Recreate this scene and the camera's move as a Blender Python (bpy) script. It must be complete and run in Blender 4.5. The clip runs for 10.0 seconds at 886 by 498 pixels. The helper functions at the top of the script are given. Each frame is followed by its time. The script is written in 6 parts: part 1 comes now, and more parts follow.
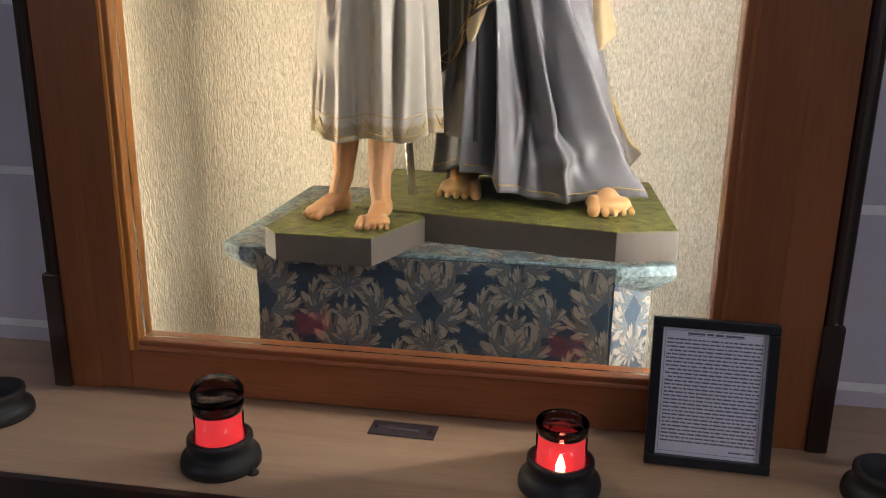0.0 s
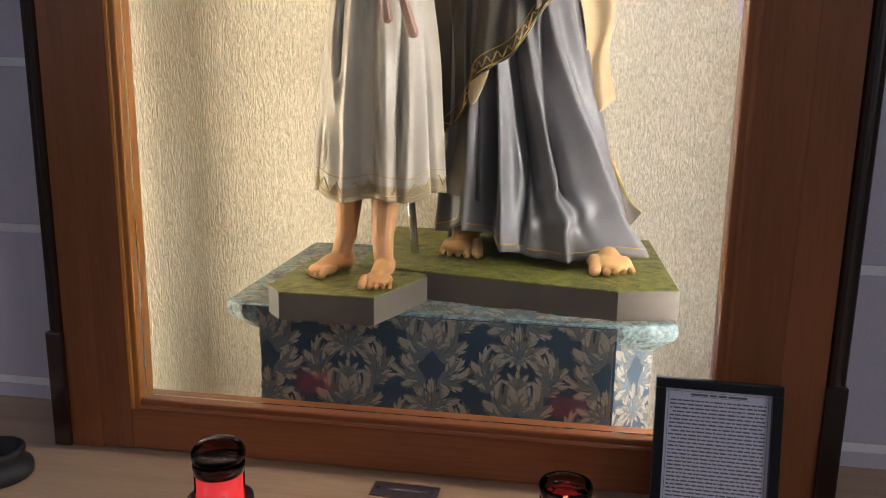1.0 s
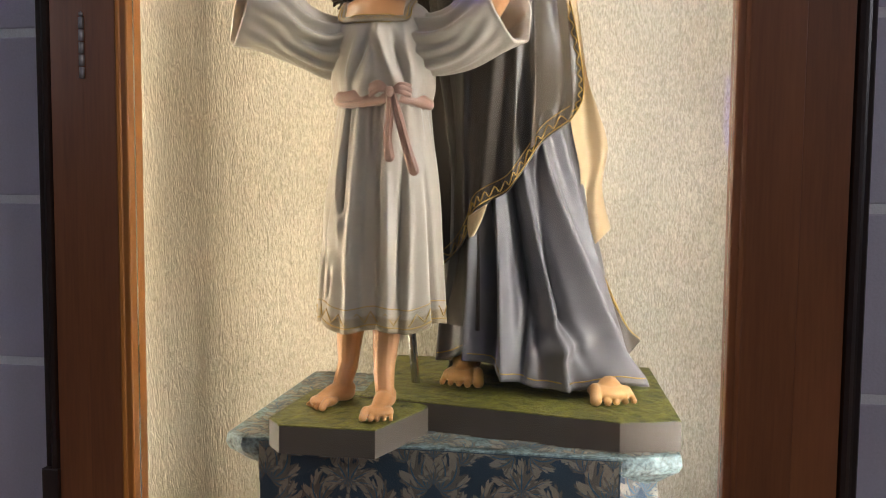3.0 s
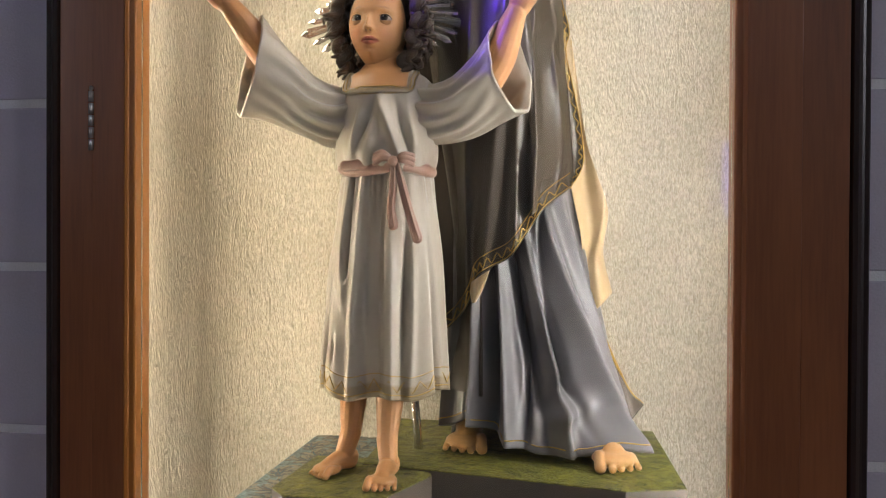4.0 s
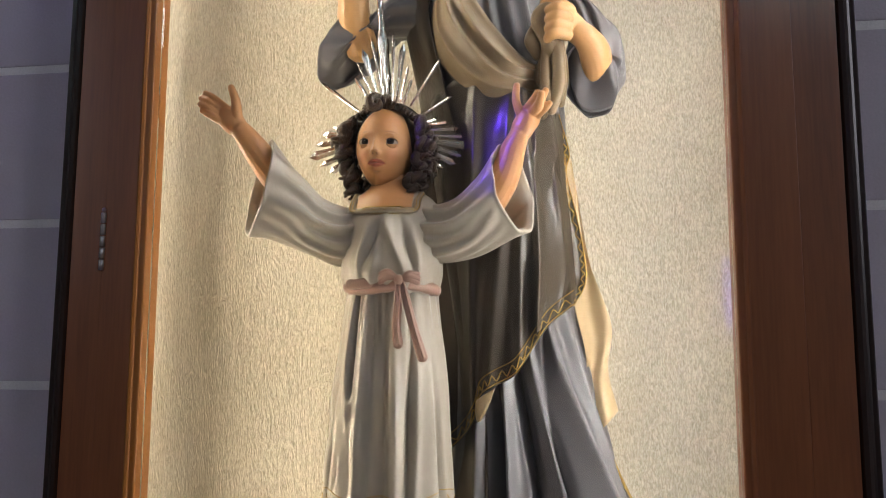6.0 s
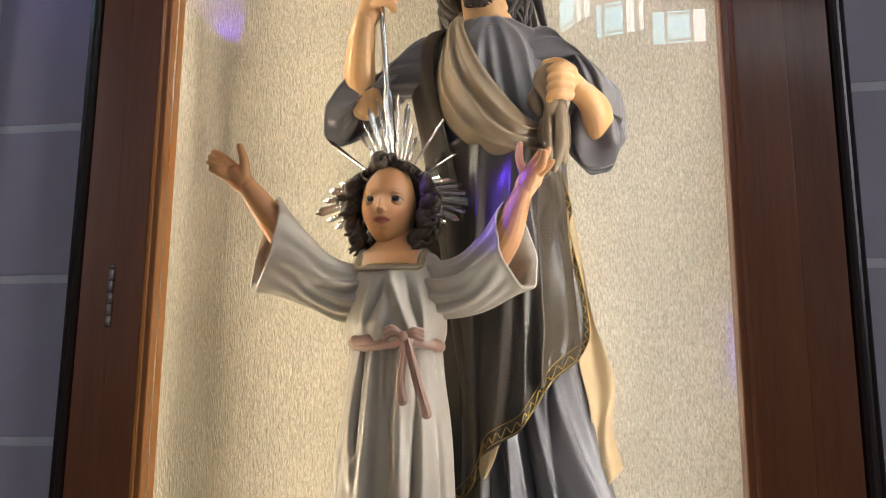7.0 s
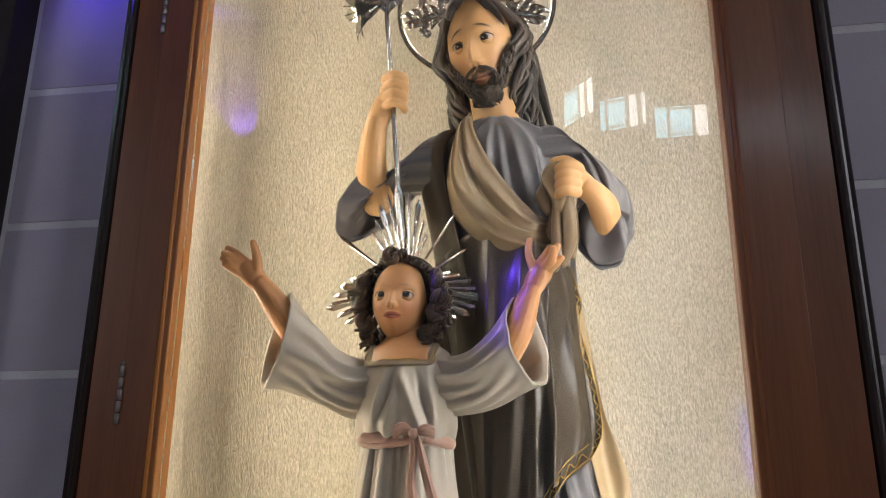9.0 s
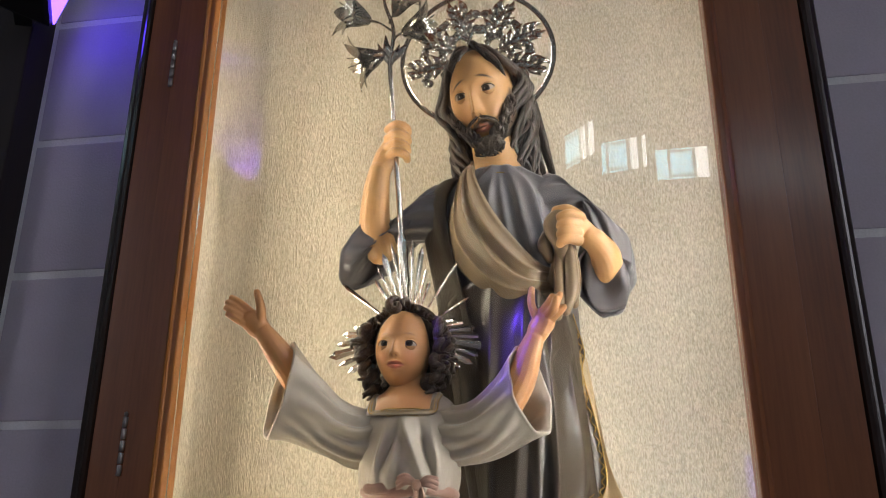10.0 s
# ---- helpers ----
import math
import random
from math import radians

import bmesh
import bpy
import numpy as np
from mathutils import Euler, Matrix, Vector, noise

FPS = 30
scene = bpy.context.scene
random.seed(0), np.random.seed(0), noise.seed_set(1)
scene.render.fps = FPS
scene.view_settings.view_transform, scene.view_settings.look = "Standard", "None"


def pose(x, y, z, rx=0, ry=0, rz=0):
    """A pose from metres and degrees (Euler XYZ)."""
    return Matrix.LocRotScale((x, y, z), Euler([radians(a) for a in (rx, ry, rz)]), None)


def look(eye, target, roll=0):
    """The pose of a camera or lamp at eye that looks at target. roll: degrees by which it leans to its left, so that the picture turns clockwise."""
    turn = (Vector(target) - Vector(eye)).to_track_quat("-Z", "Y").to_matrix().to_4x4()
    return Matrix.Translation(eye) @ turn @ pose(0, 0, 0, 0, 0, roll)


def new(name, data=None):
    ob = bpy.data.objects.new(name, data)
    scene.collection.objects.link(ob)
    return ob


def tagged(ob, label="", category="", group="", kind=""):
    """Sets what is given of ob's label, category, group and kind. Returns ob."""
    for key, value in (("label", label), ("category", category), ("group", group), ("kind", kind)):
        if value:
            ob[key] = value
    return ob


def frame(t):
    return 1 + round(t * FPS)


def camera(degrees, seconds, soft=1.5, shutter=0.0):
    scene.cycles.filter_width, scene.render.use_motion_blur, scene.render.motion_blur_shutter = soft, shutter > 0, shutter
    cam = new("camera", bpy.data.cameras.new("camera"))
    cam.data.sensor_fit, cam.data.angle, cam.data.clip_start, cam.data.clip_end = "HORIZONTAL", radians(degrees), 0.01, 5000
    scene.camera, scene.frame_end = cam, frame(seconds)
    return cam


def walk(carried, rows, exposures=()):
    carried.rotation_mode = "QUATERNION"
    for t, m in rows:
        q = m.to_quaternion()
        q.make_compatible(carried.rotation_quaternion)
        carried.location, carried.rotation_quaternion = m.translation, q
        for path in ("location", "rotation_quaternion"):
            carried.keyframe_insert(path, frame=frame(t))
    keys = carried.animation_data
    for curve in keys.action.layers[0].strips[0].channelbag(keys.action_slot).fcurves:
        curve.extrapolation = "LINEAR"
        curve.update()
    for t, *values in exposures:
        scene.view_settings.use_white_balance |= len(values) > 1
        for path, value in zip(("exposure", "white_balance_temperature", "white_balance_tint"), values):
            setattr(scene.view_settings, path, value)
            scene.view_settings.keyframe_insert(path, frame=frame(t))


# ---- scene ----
cam = camera(56.9, 10.0, soft=1.0)
PATH = [
    (0, (0.682, -1.194, 1.584), (0.383, 0.705, 1.031), 0.8),
    (0.5, (0.681, -1.196, 1.591), (0.377, 0.717, 1.093), 0.8),
    (1, (0.679, -1.201, 1.599), (0.373, 0.728, 1.168), 0.9),
    (1.5, (0.681, -1.206, 1.606), (0.368, 0.735, 1.244), 0.7),
    (2, (0.68, -1.211, 1.611), (0.368, 0.743, 1.319), 0.7),
    (2.5, (0.68, -1.216, 1.613), (0.368, 0.748, 1.4), 0.6),
    (4, (0.672, -1.23, 1.651), (0.361, 0.745, 1.632), 0.3),
    (4.5, (0.666, -1.236, 1.66), (0.361, 0.74, 1.706), 0.2),
    (5, (0.673, -1.233, 1.654), (0.358, 0.738, 1.776), 0.2),
    (5.5, (0.668, -1.236, 1.66), (0.358, 0.731, 1.845), 0.2),
    (7, (0.662, -1.257, 1.681), (0.351, 0.686, 2.042), 0.3),
    (7.5, (0.66, -1.264, 1.687), (0.348, 0.669, 2.099), 0.3),
    (8, (0.667, -1.266, 1.686), (0.341, 0.651, 2.155), 0.4),
    (8.5, (0.659, -1.266, 1.688), (0.339, 0.639, 2.209), 0.3),
    (9, (0.657, -1.269, 1.69), (0.337, 0.62, 2.263), 0.4),
    (9.5, (0.657, -1.274, 1.697), (0.337, 0.6, 2.319), 0.4),
    (10, (0.659, -1.282, 1.702), (0.337, 0.576, 2.37), 0.3),
]
walk(cam, [(t, look(eye, target, roll)) for t, eye, target, roll in PATH],
     exposures=[(0, 0.14), (2.5, 0.05), (5, -0.06), (7.5, -0.08), (10, -0.18)])

# ---- light ----
world = bpy.data.worlds.new("world")
scene.world = world
world.use_nodes = True
sky = world.node_tree.nodes.new("ShaderNodeTexSky")
sky.sky_type, sky.sun_disc = "NISHITA", False
sky.sun_elevation, sky.sun_rotation = radians(40), radians(160)
world.node_tree.links.new(sky.outputs[0], world.node_tree.nodes["Background"].inputs[0])
world.node_tree.nodes["Background"].inputs[1].default_value = 0.10

TUBE_LEFT, TUBE_RIGHT, WINDOW_GLOW, BLUE_GLOW, RED_GLOW = 122.0, 134.0, 8.5, 10.0, 0.42


def area(name, m, sx, sy, power, colour):
    """A rectangular lamp."""
    lamp = bpy.data.lights.new(name, "AREA")
    lamp.shape, lamp.size, lamp.size_y, lamp.energy, lamp.color = "RECTANGLE", sx, sy, power, colour
    ob = new(name, lamp)
    ob.matrix_world = m
    return ob


# added fill lamps, unseen at both sides, standing in for the hall's daylight
area("side_fill", look((5.3, -4.2, 3.6), (0.6, 0, 1.6)), 1.6, 2.6, 64, (0.92, 0.90, 1.0))
area("side_fill", look((-4.3, -4.6, 3.6), (0.4, 0, 1.6)), 1.6, 2.6, 32, (0.92, 0.90, 1.0))

# a violet stage light out of sight to the left
beam = bpy.data.lights.new("violet_beam", "SPOT")
beam.energy, beam.color, beam.spot_size, beam.spot_blend, beam.shadow_soft_size = 330, (0.14, 0.05, 1.0), radians(6.5), 0.8, 0.02
new("violet_beam", beam).matrix_world = look((-0.95, -1.25, 3.0), (0.60, 0.30, 2.00))

# a violet uplight on the wall behind the visitor
wash = bpy.data.lights.new("violet_wash", "SPOT")
wash.energy, wash.color, wash.spot_size, wash.spot_blend, wash.shadow_soft_size = 420, (0.22, 0.10, 1.0), radians(46), 0.25, 0.01
new("violet_wash", wash).matrix_world = look((-3.09, -7.10, 5.62), (-3.40, -7.27, 6.35))

# ---- materials ----


def mat(name, colour, rough=0.5, metal=0.0, vary=0.12, scale=20.0, fine=180.0, bump=0.0, stretch=(1, 1, 1), paint=False, emit=None, coat=0.0, spec=0.5):
    """A surface with broad and fine variation of its colour, a little relief, and optional painted colour."""
    m = bpy.data.materials.new(name)
    m.use_nodes = True
    nt = m.node_tree
    b = nt.nodes["Principled BSDF"]
    b.inputs["Roughness"].default_value, b.inputs["Metallic"].default_value = rough, metal
    b.inputs["Coat Weight"].default_value = coat
    b.inputs["Coat Roughness"].default_value = 0.15
    b.inputs["Specular IOR Level"].default_value = spec
    tc = nt.nodes.new("ShaderNodeTexCoord")
    mp = nt.nodes.new("ShaderNodeMapping")
    mp.inputs["Scale"].default_value = stretch
    nt.links.new(tc.outputs["Object"], mp.inputs[0])
    big, small = nt.nodes.new("ShaderNodeTexNoise"), nt.nodes.new("ShaderNodeTexNoise")
    big.inputs["Scale"].default_value, small.inputs["Scale"].default_value = scale, fine
    big.inputs["Detail"].default_value, small.inputs["Detail"].default_value = 3, 3
    for n in (big, small):
        nt.links.new(mp.outputs[0], n.inputs["Vector"])
    add = nt.nodes.new("ShaderNodeMath")
    add.operation = "ADD"
    nt.links.new(big.outputs["Fac"], add.inputs[0])
    nt.links.new(small.outputs["Fac"], add.inputs[1])
    rng = nt.nodes.new("ShaderNodeMapRange")
    rng.inputs[1].default_value, rng.inputs[2].default_value = 0.65, 1.35
    rng.inputs[3].default_value, rng.inputs[4].default_value = 1 - vary, 1 + vary
    nt.links.new(add.outputs[0], rng.inputs[0])
    mul = nt.nodes.new("ShaderNodeVectorMath")
    mul.operation = "SCALE"
    if paint:
        at = nt.nodes.new("ShaderNodeAttribute")
        at.attribute_name = "paint"
        nt.links.new(at.outputs["Color"], mul.inputs[0])
    else:
        mul.inputs[0].default_value = colour
    nt.links.new(rng.outputs[0], mul.inputs["Scale"])
    nt.links.new(mul.outputs[0], b.inputs["Base Color"])
    if bump:
        bp = nt.nodes.new("ShaderNodeBump")
        bp.inputs["Strength"].default_value, bp.inputs["Distance"].default_value = min(1.0, bump), 0.002 * max(1.0, bump)
        nt.links.new(add.outputs[0], bp.inputs["Height"])
        nt.links.new(bp.outputs[0], b.inputs["Normal"])
    if emit:
        b.inputs["Emission Color"].default_value, b.inputs["Emission Strength"].default_value = (*emit[:3], 1), emit[3]
    return m


def wood(name, dark, light, rough=0.32, coat=0.6, along="z", scale=9.0):
    """Varnished wood with long grain and broad tonal bands."""
    m = mat(name, light, rough, vary=0.1, coat=coat)
    nt = m.node_tree
    b = nt.nodes["Principled BSDF"]
    tc = nt.nodes.new("ShaderNodeTexCoord")
    mp = nt.nodes.new("ShaderNodeMapping")
    mp.inputs["Scale"].default_value = {"z": (1, 1, 0.06), "x": (0.06, 1, 1), "y": (1, 0.06, 1)}[along]
    nt.links.new(tc.outputs["Object"], mp.inputs[0])
    n1, n2 = nt.nodes.new("ShaderNodeTexNoise"), nt.nodes.new("ShaderNodeTexNoise")
    n1.inputs["Scale"].default_value, n1.inputs["Detail"].default_value, n1.inputs["Distortion"].default_value = scale, 6, 0.6
    n2.inputs["Scale"].default_value, n2.inputs["Detail"].default_value = scale * 22, 4
    oi = nt.nodes.new("ShaderNodeObjectInfo")
    sh = nt.nodes.new("ShaderNodeVectorMath")
    sh.operation = "ADD"
    nt.links.new(mp.outputs[0], sh.inputs[0])
    nt.links.new(oi.outputs["Random"], sh.inputs[1])
    for n in (n1, n2):
        nt.links.new(sh.outputs[0], n.inputs["Vector"])
    mx = nt.nodes.new("ShaderNodeMath")
    mx.operation = "MULTIPLY_ADD"
    mx.inputs[1].default_value = 0.35
    nt.links.new(n2.outputs["Fac"], mx.inputs[0])
    nt.links.new(n1.outputs["Fac"], mx.inputs[2])
    ramp = nt.nodes.new("ShaderNodeValToRGB")
    ramp.color_ramp.elements[0].position, ramp.color_ramp.elements[0].color = 0.42, (*dark, 1)
    ramp.color_ramp.elements[1].position, ramp.color_ramp.elements[1].color = 0.85, (*light, 1)
    nt.links.new(mx.outputs[0], ramp.inputs[0])
    nt.links.new(ramp.outputs[0], b.inputs["Base Color"])
    bp = nt.nodes.new("ShaderNodeBump")
    bp.inputs["Strength"].default_value, bp.inputs["Distance"].default_value = 0.25, 0.0012
    nt.links.new(mx.outputs[0], bp.inputs["Height"])
    nt.links.new(bp.outputs[0], b.inputs["Normal"])
    return m


def lining():
    """Crinkled cream wallpaper: fine upright fibres, coarse creases, blotchy tint."""
    m = bpy.data.materials.new("crinkled_paper")
    m.use_nodes = True
    nt = m.node_tree
    b = nt.nodes["Principled BSDF"]
    b.inputs["Roughness"].default_value = 0.55
    tc = nt.nodes.new("ShaderNodeTexCoord")

    def tex(scale, squeeze, detail, distort):
        mp = nt.nodes.new("ShaderNodeMapping")
        mp.inputs["Scale"].default_value = (1, 1, squeeze)
        nt.links.new(tc.outputs["Object"], mp.inputs[0])
        n = nt.nodes.new("ShaderNodeTexNoise")
        n.inputs["Scale"].default_value, n.inputs["Detail"].default_value, n.inputs["Distortion"].default_value = scale, detail, distort
        nt.links.new(mp.outputs[0], n.inputs["Vector"])
        return n.outputs["Fac"]

    fibre, crease, blotch = tex(250, 0.34, 5, 0.9), tex(46, 0.40, 5, 2.6), tex(3.5, 0.7, 3, 0)
    ramp = nt.nodes.new("ShaderNodeValToRGB")
    ramp.color_ramp.elements[0].position, ramp.color_ramp.elements[0].color = 0.32, (0.36, 0.318, 0.245, 1)
    ramp.color_ramp.elements[1].position, ramp.color_ramp.elements[1].color = 0.69, (0.65, 0.585, 0.485, 1)
    nt.links.new(fibre, ramp.inputs[0])
    tint = nt.nodes.new("ShaderNodeMapRange")
    tint.inputs[1].default_value, tint.inputs[2].default_value, tint.inputs[3].default_value, tint.inputs[4].default_value = 0.3, 0.7, 0.88, 1.08
    nt.links.new(blotch, tint.inputs[0])
    mul = nt.nodes.new("ShaderNodeVectorMath")
    mul.operation = "SCALE"
    nt.links.new(ramp.outputs[0], mul.inputs[0])
    nt.links.new(tint.outputs[0], mul.inputs["Scale"])
    nt.links.new(mul.outputs[0], b.inputs["Base Color"])
    sharp = nt.nodes.new("ShaderNodeMath")
    sharp.operation = "POWER"
    sharp.inputs[1].default_value = 1.6
    nt.links.new(crease, sharp.inputs[0])
    mix = nt.nodes.new("ShaderNodeMath")
    mix.operation = "MULTIPLY_ADD"
    mix.inputs[1].default_value = 0.45
    nt.links.new(fibre, mix.inputs[0])
    nt.links.new(sharp.outputs[0], mix.inputs[2])
    bp = nt.nodes.new("ShaderNodeBump")
    bp.inputs["Strength"].default_value, bp.inputs["Distance"].default_value = 0.9, 0.0056
    nt.links.new(mix.outputs[0], bp.inputs["Height"])
    nt.links.new(bp.outputs[0], b.inputs["Normal"])
    return m


def pane(name, tint, gloss):
    """Clear sheet glass: see-through with a mirror reflection that grows at a slant."""
    m = bpy.data.materials.new(name)
    m.use_nodes = True
    nt = m.node_tree
    nt.nodes.remove(nt.nodes["Principled BSDF"])
    clear, shine, mix, fr = (nt.nodes.new("ShaderNode" + k) for k in ("BsdfTransparent", "BsdfGlossy", "MixShader", "Fresnel"))
    clear.inputs[0].default_value = (*tint, 1)
    shine.inputs["Roughness"].default_value = gloss
    fr.inputs[0].default_value = 1.45
    nt.links.new(fr.outputs[0], mix.inputs[0])
    nt.links.new(clear.outputs[0], mix.inputs[1])
    nt.links.new(shine.outputs[0], mix.inputs[2])
    nt.links.new(mix.outputs[0], nt.nodes["Material Output"].inputs[0])
    return m


def glow(name, colour, strength):
    m = bpy.data.materials.new(name)
    m.use_nodes = True
    nt = m.node_tree
    nt.nodes.remove(nt.nodes["Principled BSDF"])
    e = nt.nodes.new("ShaderNodeEmission")
    e.inputs[0].default_value, e.inputs[1].default_value = (*colour, 1), strength
    nt.links.new(e.outputs[0], nt.nodes["Material Output"].inputs[0])
    return m


M_CASE = wood("varnished_red_brown_wood", (0.175, 0.052, 0.017), (0.33, 0.106, 0.033), rough=0.42, coat=0.32)
M_CASE_H = wood("varnished_red_brown_wood_level", (0.175, 0.052, 0.017), (0.34, 0.106, 0.033), rough=0.42, coat=0.32, along="x")
# case wood for the left bead, its glow from inside put in as orange
M_BEAD_LIT = wood("bead_wood_lit", (0.30, 0.100, 0.016), (0.46, 0.165, 0.026), rough=0.42, coat=0.3)
M_EDGE = wood("dark_stained_wood", (0.012, 0.006, 0.004), (0.035, 0.014, 0.009), rough=0.35)
M_SHELF = wood("pale_laminated_wood", (0.40, 0.25, 0.155), (0.58, 0.385, 0.25), rough=0.42, coat=0.1, along="x", scale=14)
M_PANEL = wood("dark_brown_panel", (0.010, 0.007, 0.006), (0.022, 0.014, 0.011), rough=0.6, coat=0)
M_LINING = lining()
M_BLOCK = mat("grey_painted_block", (0.64, 0.575, 0.66), 0.8, vary=0.07, scale=6, fine=220, bump=0.35)
M_JOINT = mat("pale_mortar", (0.94, 0.91, 0.93), 0.85, vary=0.08, scale=25, fine=300, bump=0.4)
M_PLASTER = mat("room_plaster", (0.45, 0.43, 0.42), 0.85, vary=0.06, scale=2, fine=60, bump=0.2)
M_FLOOR = mat("grey_floor", (0.28, 0.26, 0.24), 0.5, vary=0.1, scale=3, fine=80)
M_GLASS = pane("clear_glass", (0.985, 0.99, 0.985), 0.0)
M_STEEL = mat("brushed_hinge_steel", (0.45, 0.42, 0.40), 0.35, metal=1.0, scale=60)
M_BRASSPLATE = mat("tarnished_plate", (0.20, 0.17, 0.20), 0.35, metal=0.8, scale=90)
M_SILVER = mat("polished_silver", (0.58, 0.565, 0.55), 0.22, metal=1.0, vary=0.10, scale=30)
M_SILVER_OLD = mat("tarnished_silver_relief", (0.42, 0.40, 0.37), 0.24, metal=1.0, vary=0.3, scale=60, bump=0.2)
M_BLACK = mat("black_rubbery_plastic", (0.012, 0.011, 0.012), 0.5, vary=0.15, scale=50, fine=400, bump=0.15)
M_FRAME = mat("black_lacquered_frame", (0.010, 0.010, 0.014), 0.35, vary=0.15, scale=50)
M_PAPER = mat("white_paper", (0.80, 0.78, 0.88), 0.8, vary=0.04, scale=14)
M_INK = mat("grey_ink", (0.17, 0.16, 0.20), 0.8)
M_PANE_SKY = glow("daylit_frosted_pane", (0.30, 0.74, 1.0), WINDOW_GLOW)
M_PANE_WHITE = glow("daylit_white_pane", (1.0, 1.0, 1.0), WINDOW_GLOW * 1.4)
M_WINFRAME = mat("dark_window_frame", (0.05, 0.05, 0.05), 0.5)
M_TUBE_L = glow("warm_tube", (1.0, 0.885, 0.67), TUBE_LEFT)
M_TUBE_R = glow("white_tube", (0.97, 0.955, 0.90), TUBE_RIGHT)
M_BLUE = glow("blue_led", (0.10, 0.045, 1.0), BLUE_GLOW)
M_GROUND = mat("painted_plinth_side", (0.105, 0.082, 0.066), 0.6, vary=0.1, scale=30, bump=0.2)

# ---- mesh helpers ----


def finish(name, bm, material, smooth=False):
    me = bpy.data.meshes.new(name)
    bm.to_mesh(me)
    bm.free()
    for m in material if isinstance(material, (list, tuple)) else [material]:
        me.materials.append(m)
    if smooth:
        me.polygons.foreach_set("use_smooth", [True] * len(me.polygons))
    return me


def part(name, bm, material, parent, label="", smooth=False):
    """Links a bmesh as one mesh object under a thing or under a part."""
    ob = new(name, finish(name, bm, material, smooth))
    ob.parent = parent
    return tagged(ob, label)


def thing(name, bm, material, label, category, group="", kind="", smooth=False):
    return tagged(new(name, finish(name, bm, material, smooth)), label, category, group, kind)


def holder(name, at, label, category, group="", kind=""):
    """An empty at a thing's base; its parts are built relative to it."""
    ob = new(name)
    ob.location = at
    ob.empty_display_size = 0.02
    return tagged(ob, label, category, group, kind)


def box(x0, x1, y0, y1, z0, z1, bevel=0.0, bm=None):
    bm = bm or bmesh.new()
    m = Matrix.Translation(((x0 + x1) / 2, (y0 + y1) / 2, (z0 + z1) / 2)) @ Matrix.Diagonal((x1 - x0, y1 - y0, z1 - z0, 1))
    made = bmesh.ops.create_cube(bm, size=1, matrix=m)
    if bevel:
        edges = {e for v in made["verts"] for e in v.link_edges}
        bmesh.ops.bevel(bm, geom=list(edges), offset=bevel, segments=2, affect="EDGES", profile=0.6)
    return bm


def turned(profile, n=40, bm=None, at=(0, 0, 0)):
    """A body of revolution from (radius, height) pairs."""
    bm = bm or bmesh.new()
    rings = []
    for r, z in profile:
        rings.append([bm.verts.new((at[0] + r * math.cos(2 * math.pi * i / n), at[1] + r * math.sin(2 * math.pi * i / n), at[2] + z)) for i in range(n)])
    for a, b in zip(rings, rings[1:]):
        for i in range(n):
            bm.faces.new((a[i], a[(i + 1) % n], b[(i + 1) % n], b[i]))
    for ring, flip in ((rings[0], True), (rings[-1], False)):
        bm.faces.new(ring[::-1] if flip else ring)
    return bm


def slab(outline, z0, z1, bevel=0.0, bm=None):
    """A prism over a plan outline."""
    bm = bm or bmesh.new()
    low = [bm.verts.new((x, y, z0)) for x, y in outline]
    top = [bm.verts.new((x, y, z1)) for x, y in outline]
    faces = [bm.faces.new(low[::-1]), bm.faces.new(top)]
    n = len(outline)
    for i in range(n):
        faces.append(bm.faces.new((low[i], low[(i + 1) % n], top[(i + 1) % n], top[i])))
    bmesh.ops.recalc_face_normals(bm, faces=faces)
    if bevel:
        bmesh.ops.bevel(bm, geom=list({e for f in faces for e in f.edges}), offset=bevel, segments=2, affect="EDGES")
    return bm


def profile_bar(points, a, b, along="z", bm=None):
    """A moulding: an outline of (across, depth) pairs drawn out from a to b along z or x."""
    bm = bm or bmesh.new()
    put = (lambda u, v, w: (u, v, w)) if along == "z" else (lambda u, v, w: (w, v, u))
    one = [bm.verts.new(put(u, v, a)) for u, v in points]
    two = [bm.verts.new(put(u, v, b)) for u, v in points]
    n = len(points)
    faces = [bm.faces.new(one[::-1]), bm.faces.new(two)]
    for i in range(n):
        faces.append(bm.faces.new((one[i], one[(i + 1) % n], two[(i + 1) % n], two[i])))
    bmesh.ops.recalc_face_normals(bm, faces=faces)
    return bm


# ---- the room ----
SHELF, WALL, BACK, FOOT = 0.95, 0.17, 0.74, 0.60          # shelf top, block wall face, back of the niche
TOP = 3.45                                     # top of the glazed opening
structure = dict(kind="structure")

thing("floor", box(-4.5, 5.5, -8.0, 0.9, -0.1, 0.0), M_FLOOR, "plain grey stone floor of the hall", "floor", **structure)
thing("ceiling", box(-4.7, 5.7, -8.2, 1.1, 7.4, 7.6), M_PLASTER, "plain plastered ceiling high above the hall", "ceiling", **structure)
thing("wall_west", box(-4.7, -4.5, -8.0, 0.9, 0.0, 7.4), M_PLASTER, "plain plastered side wall", "wall", **structure)
thing("wall_east", box(5.5, 5.7, -8.0, 0.9, 0.0, 7.4), M_PLASTER, "plain plastered side wall", "wall", **structure)

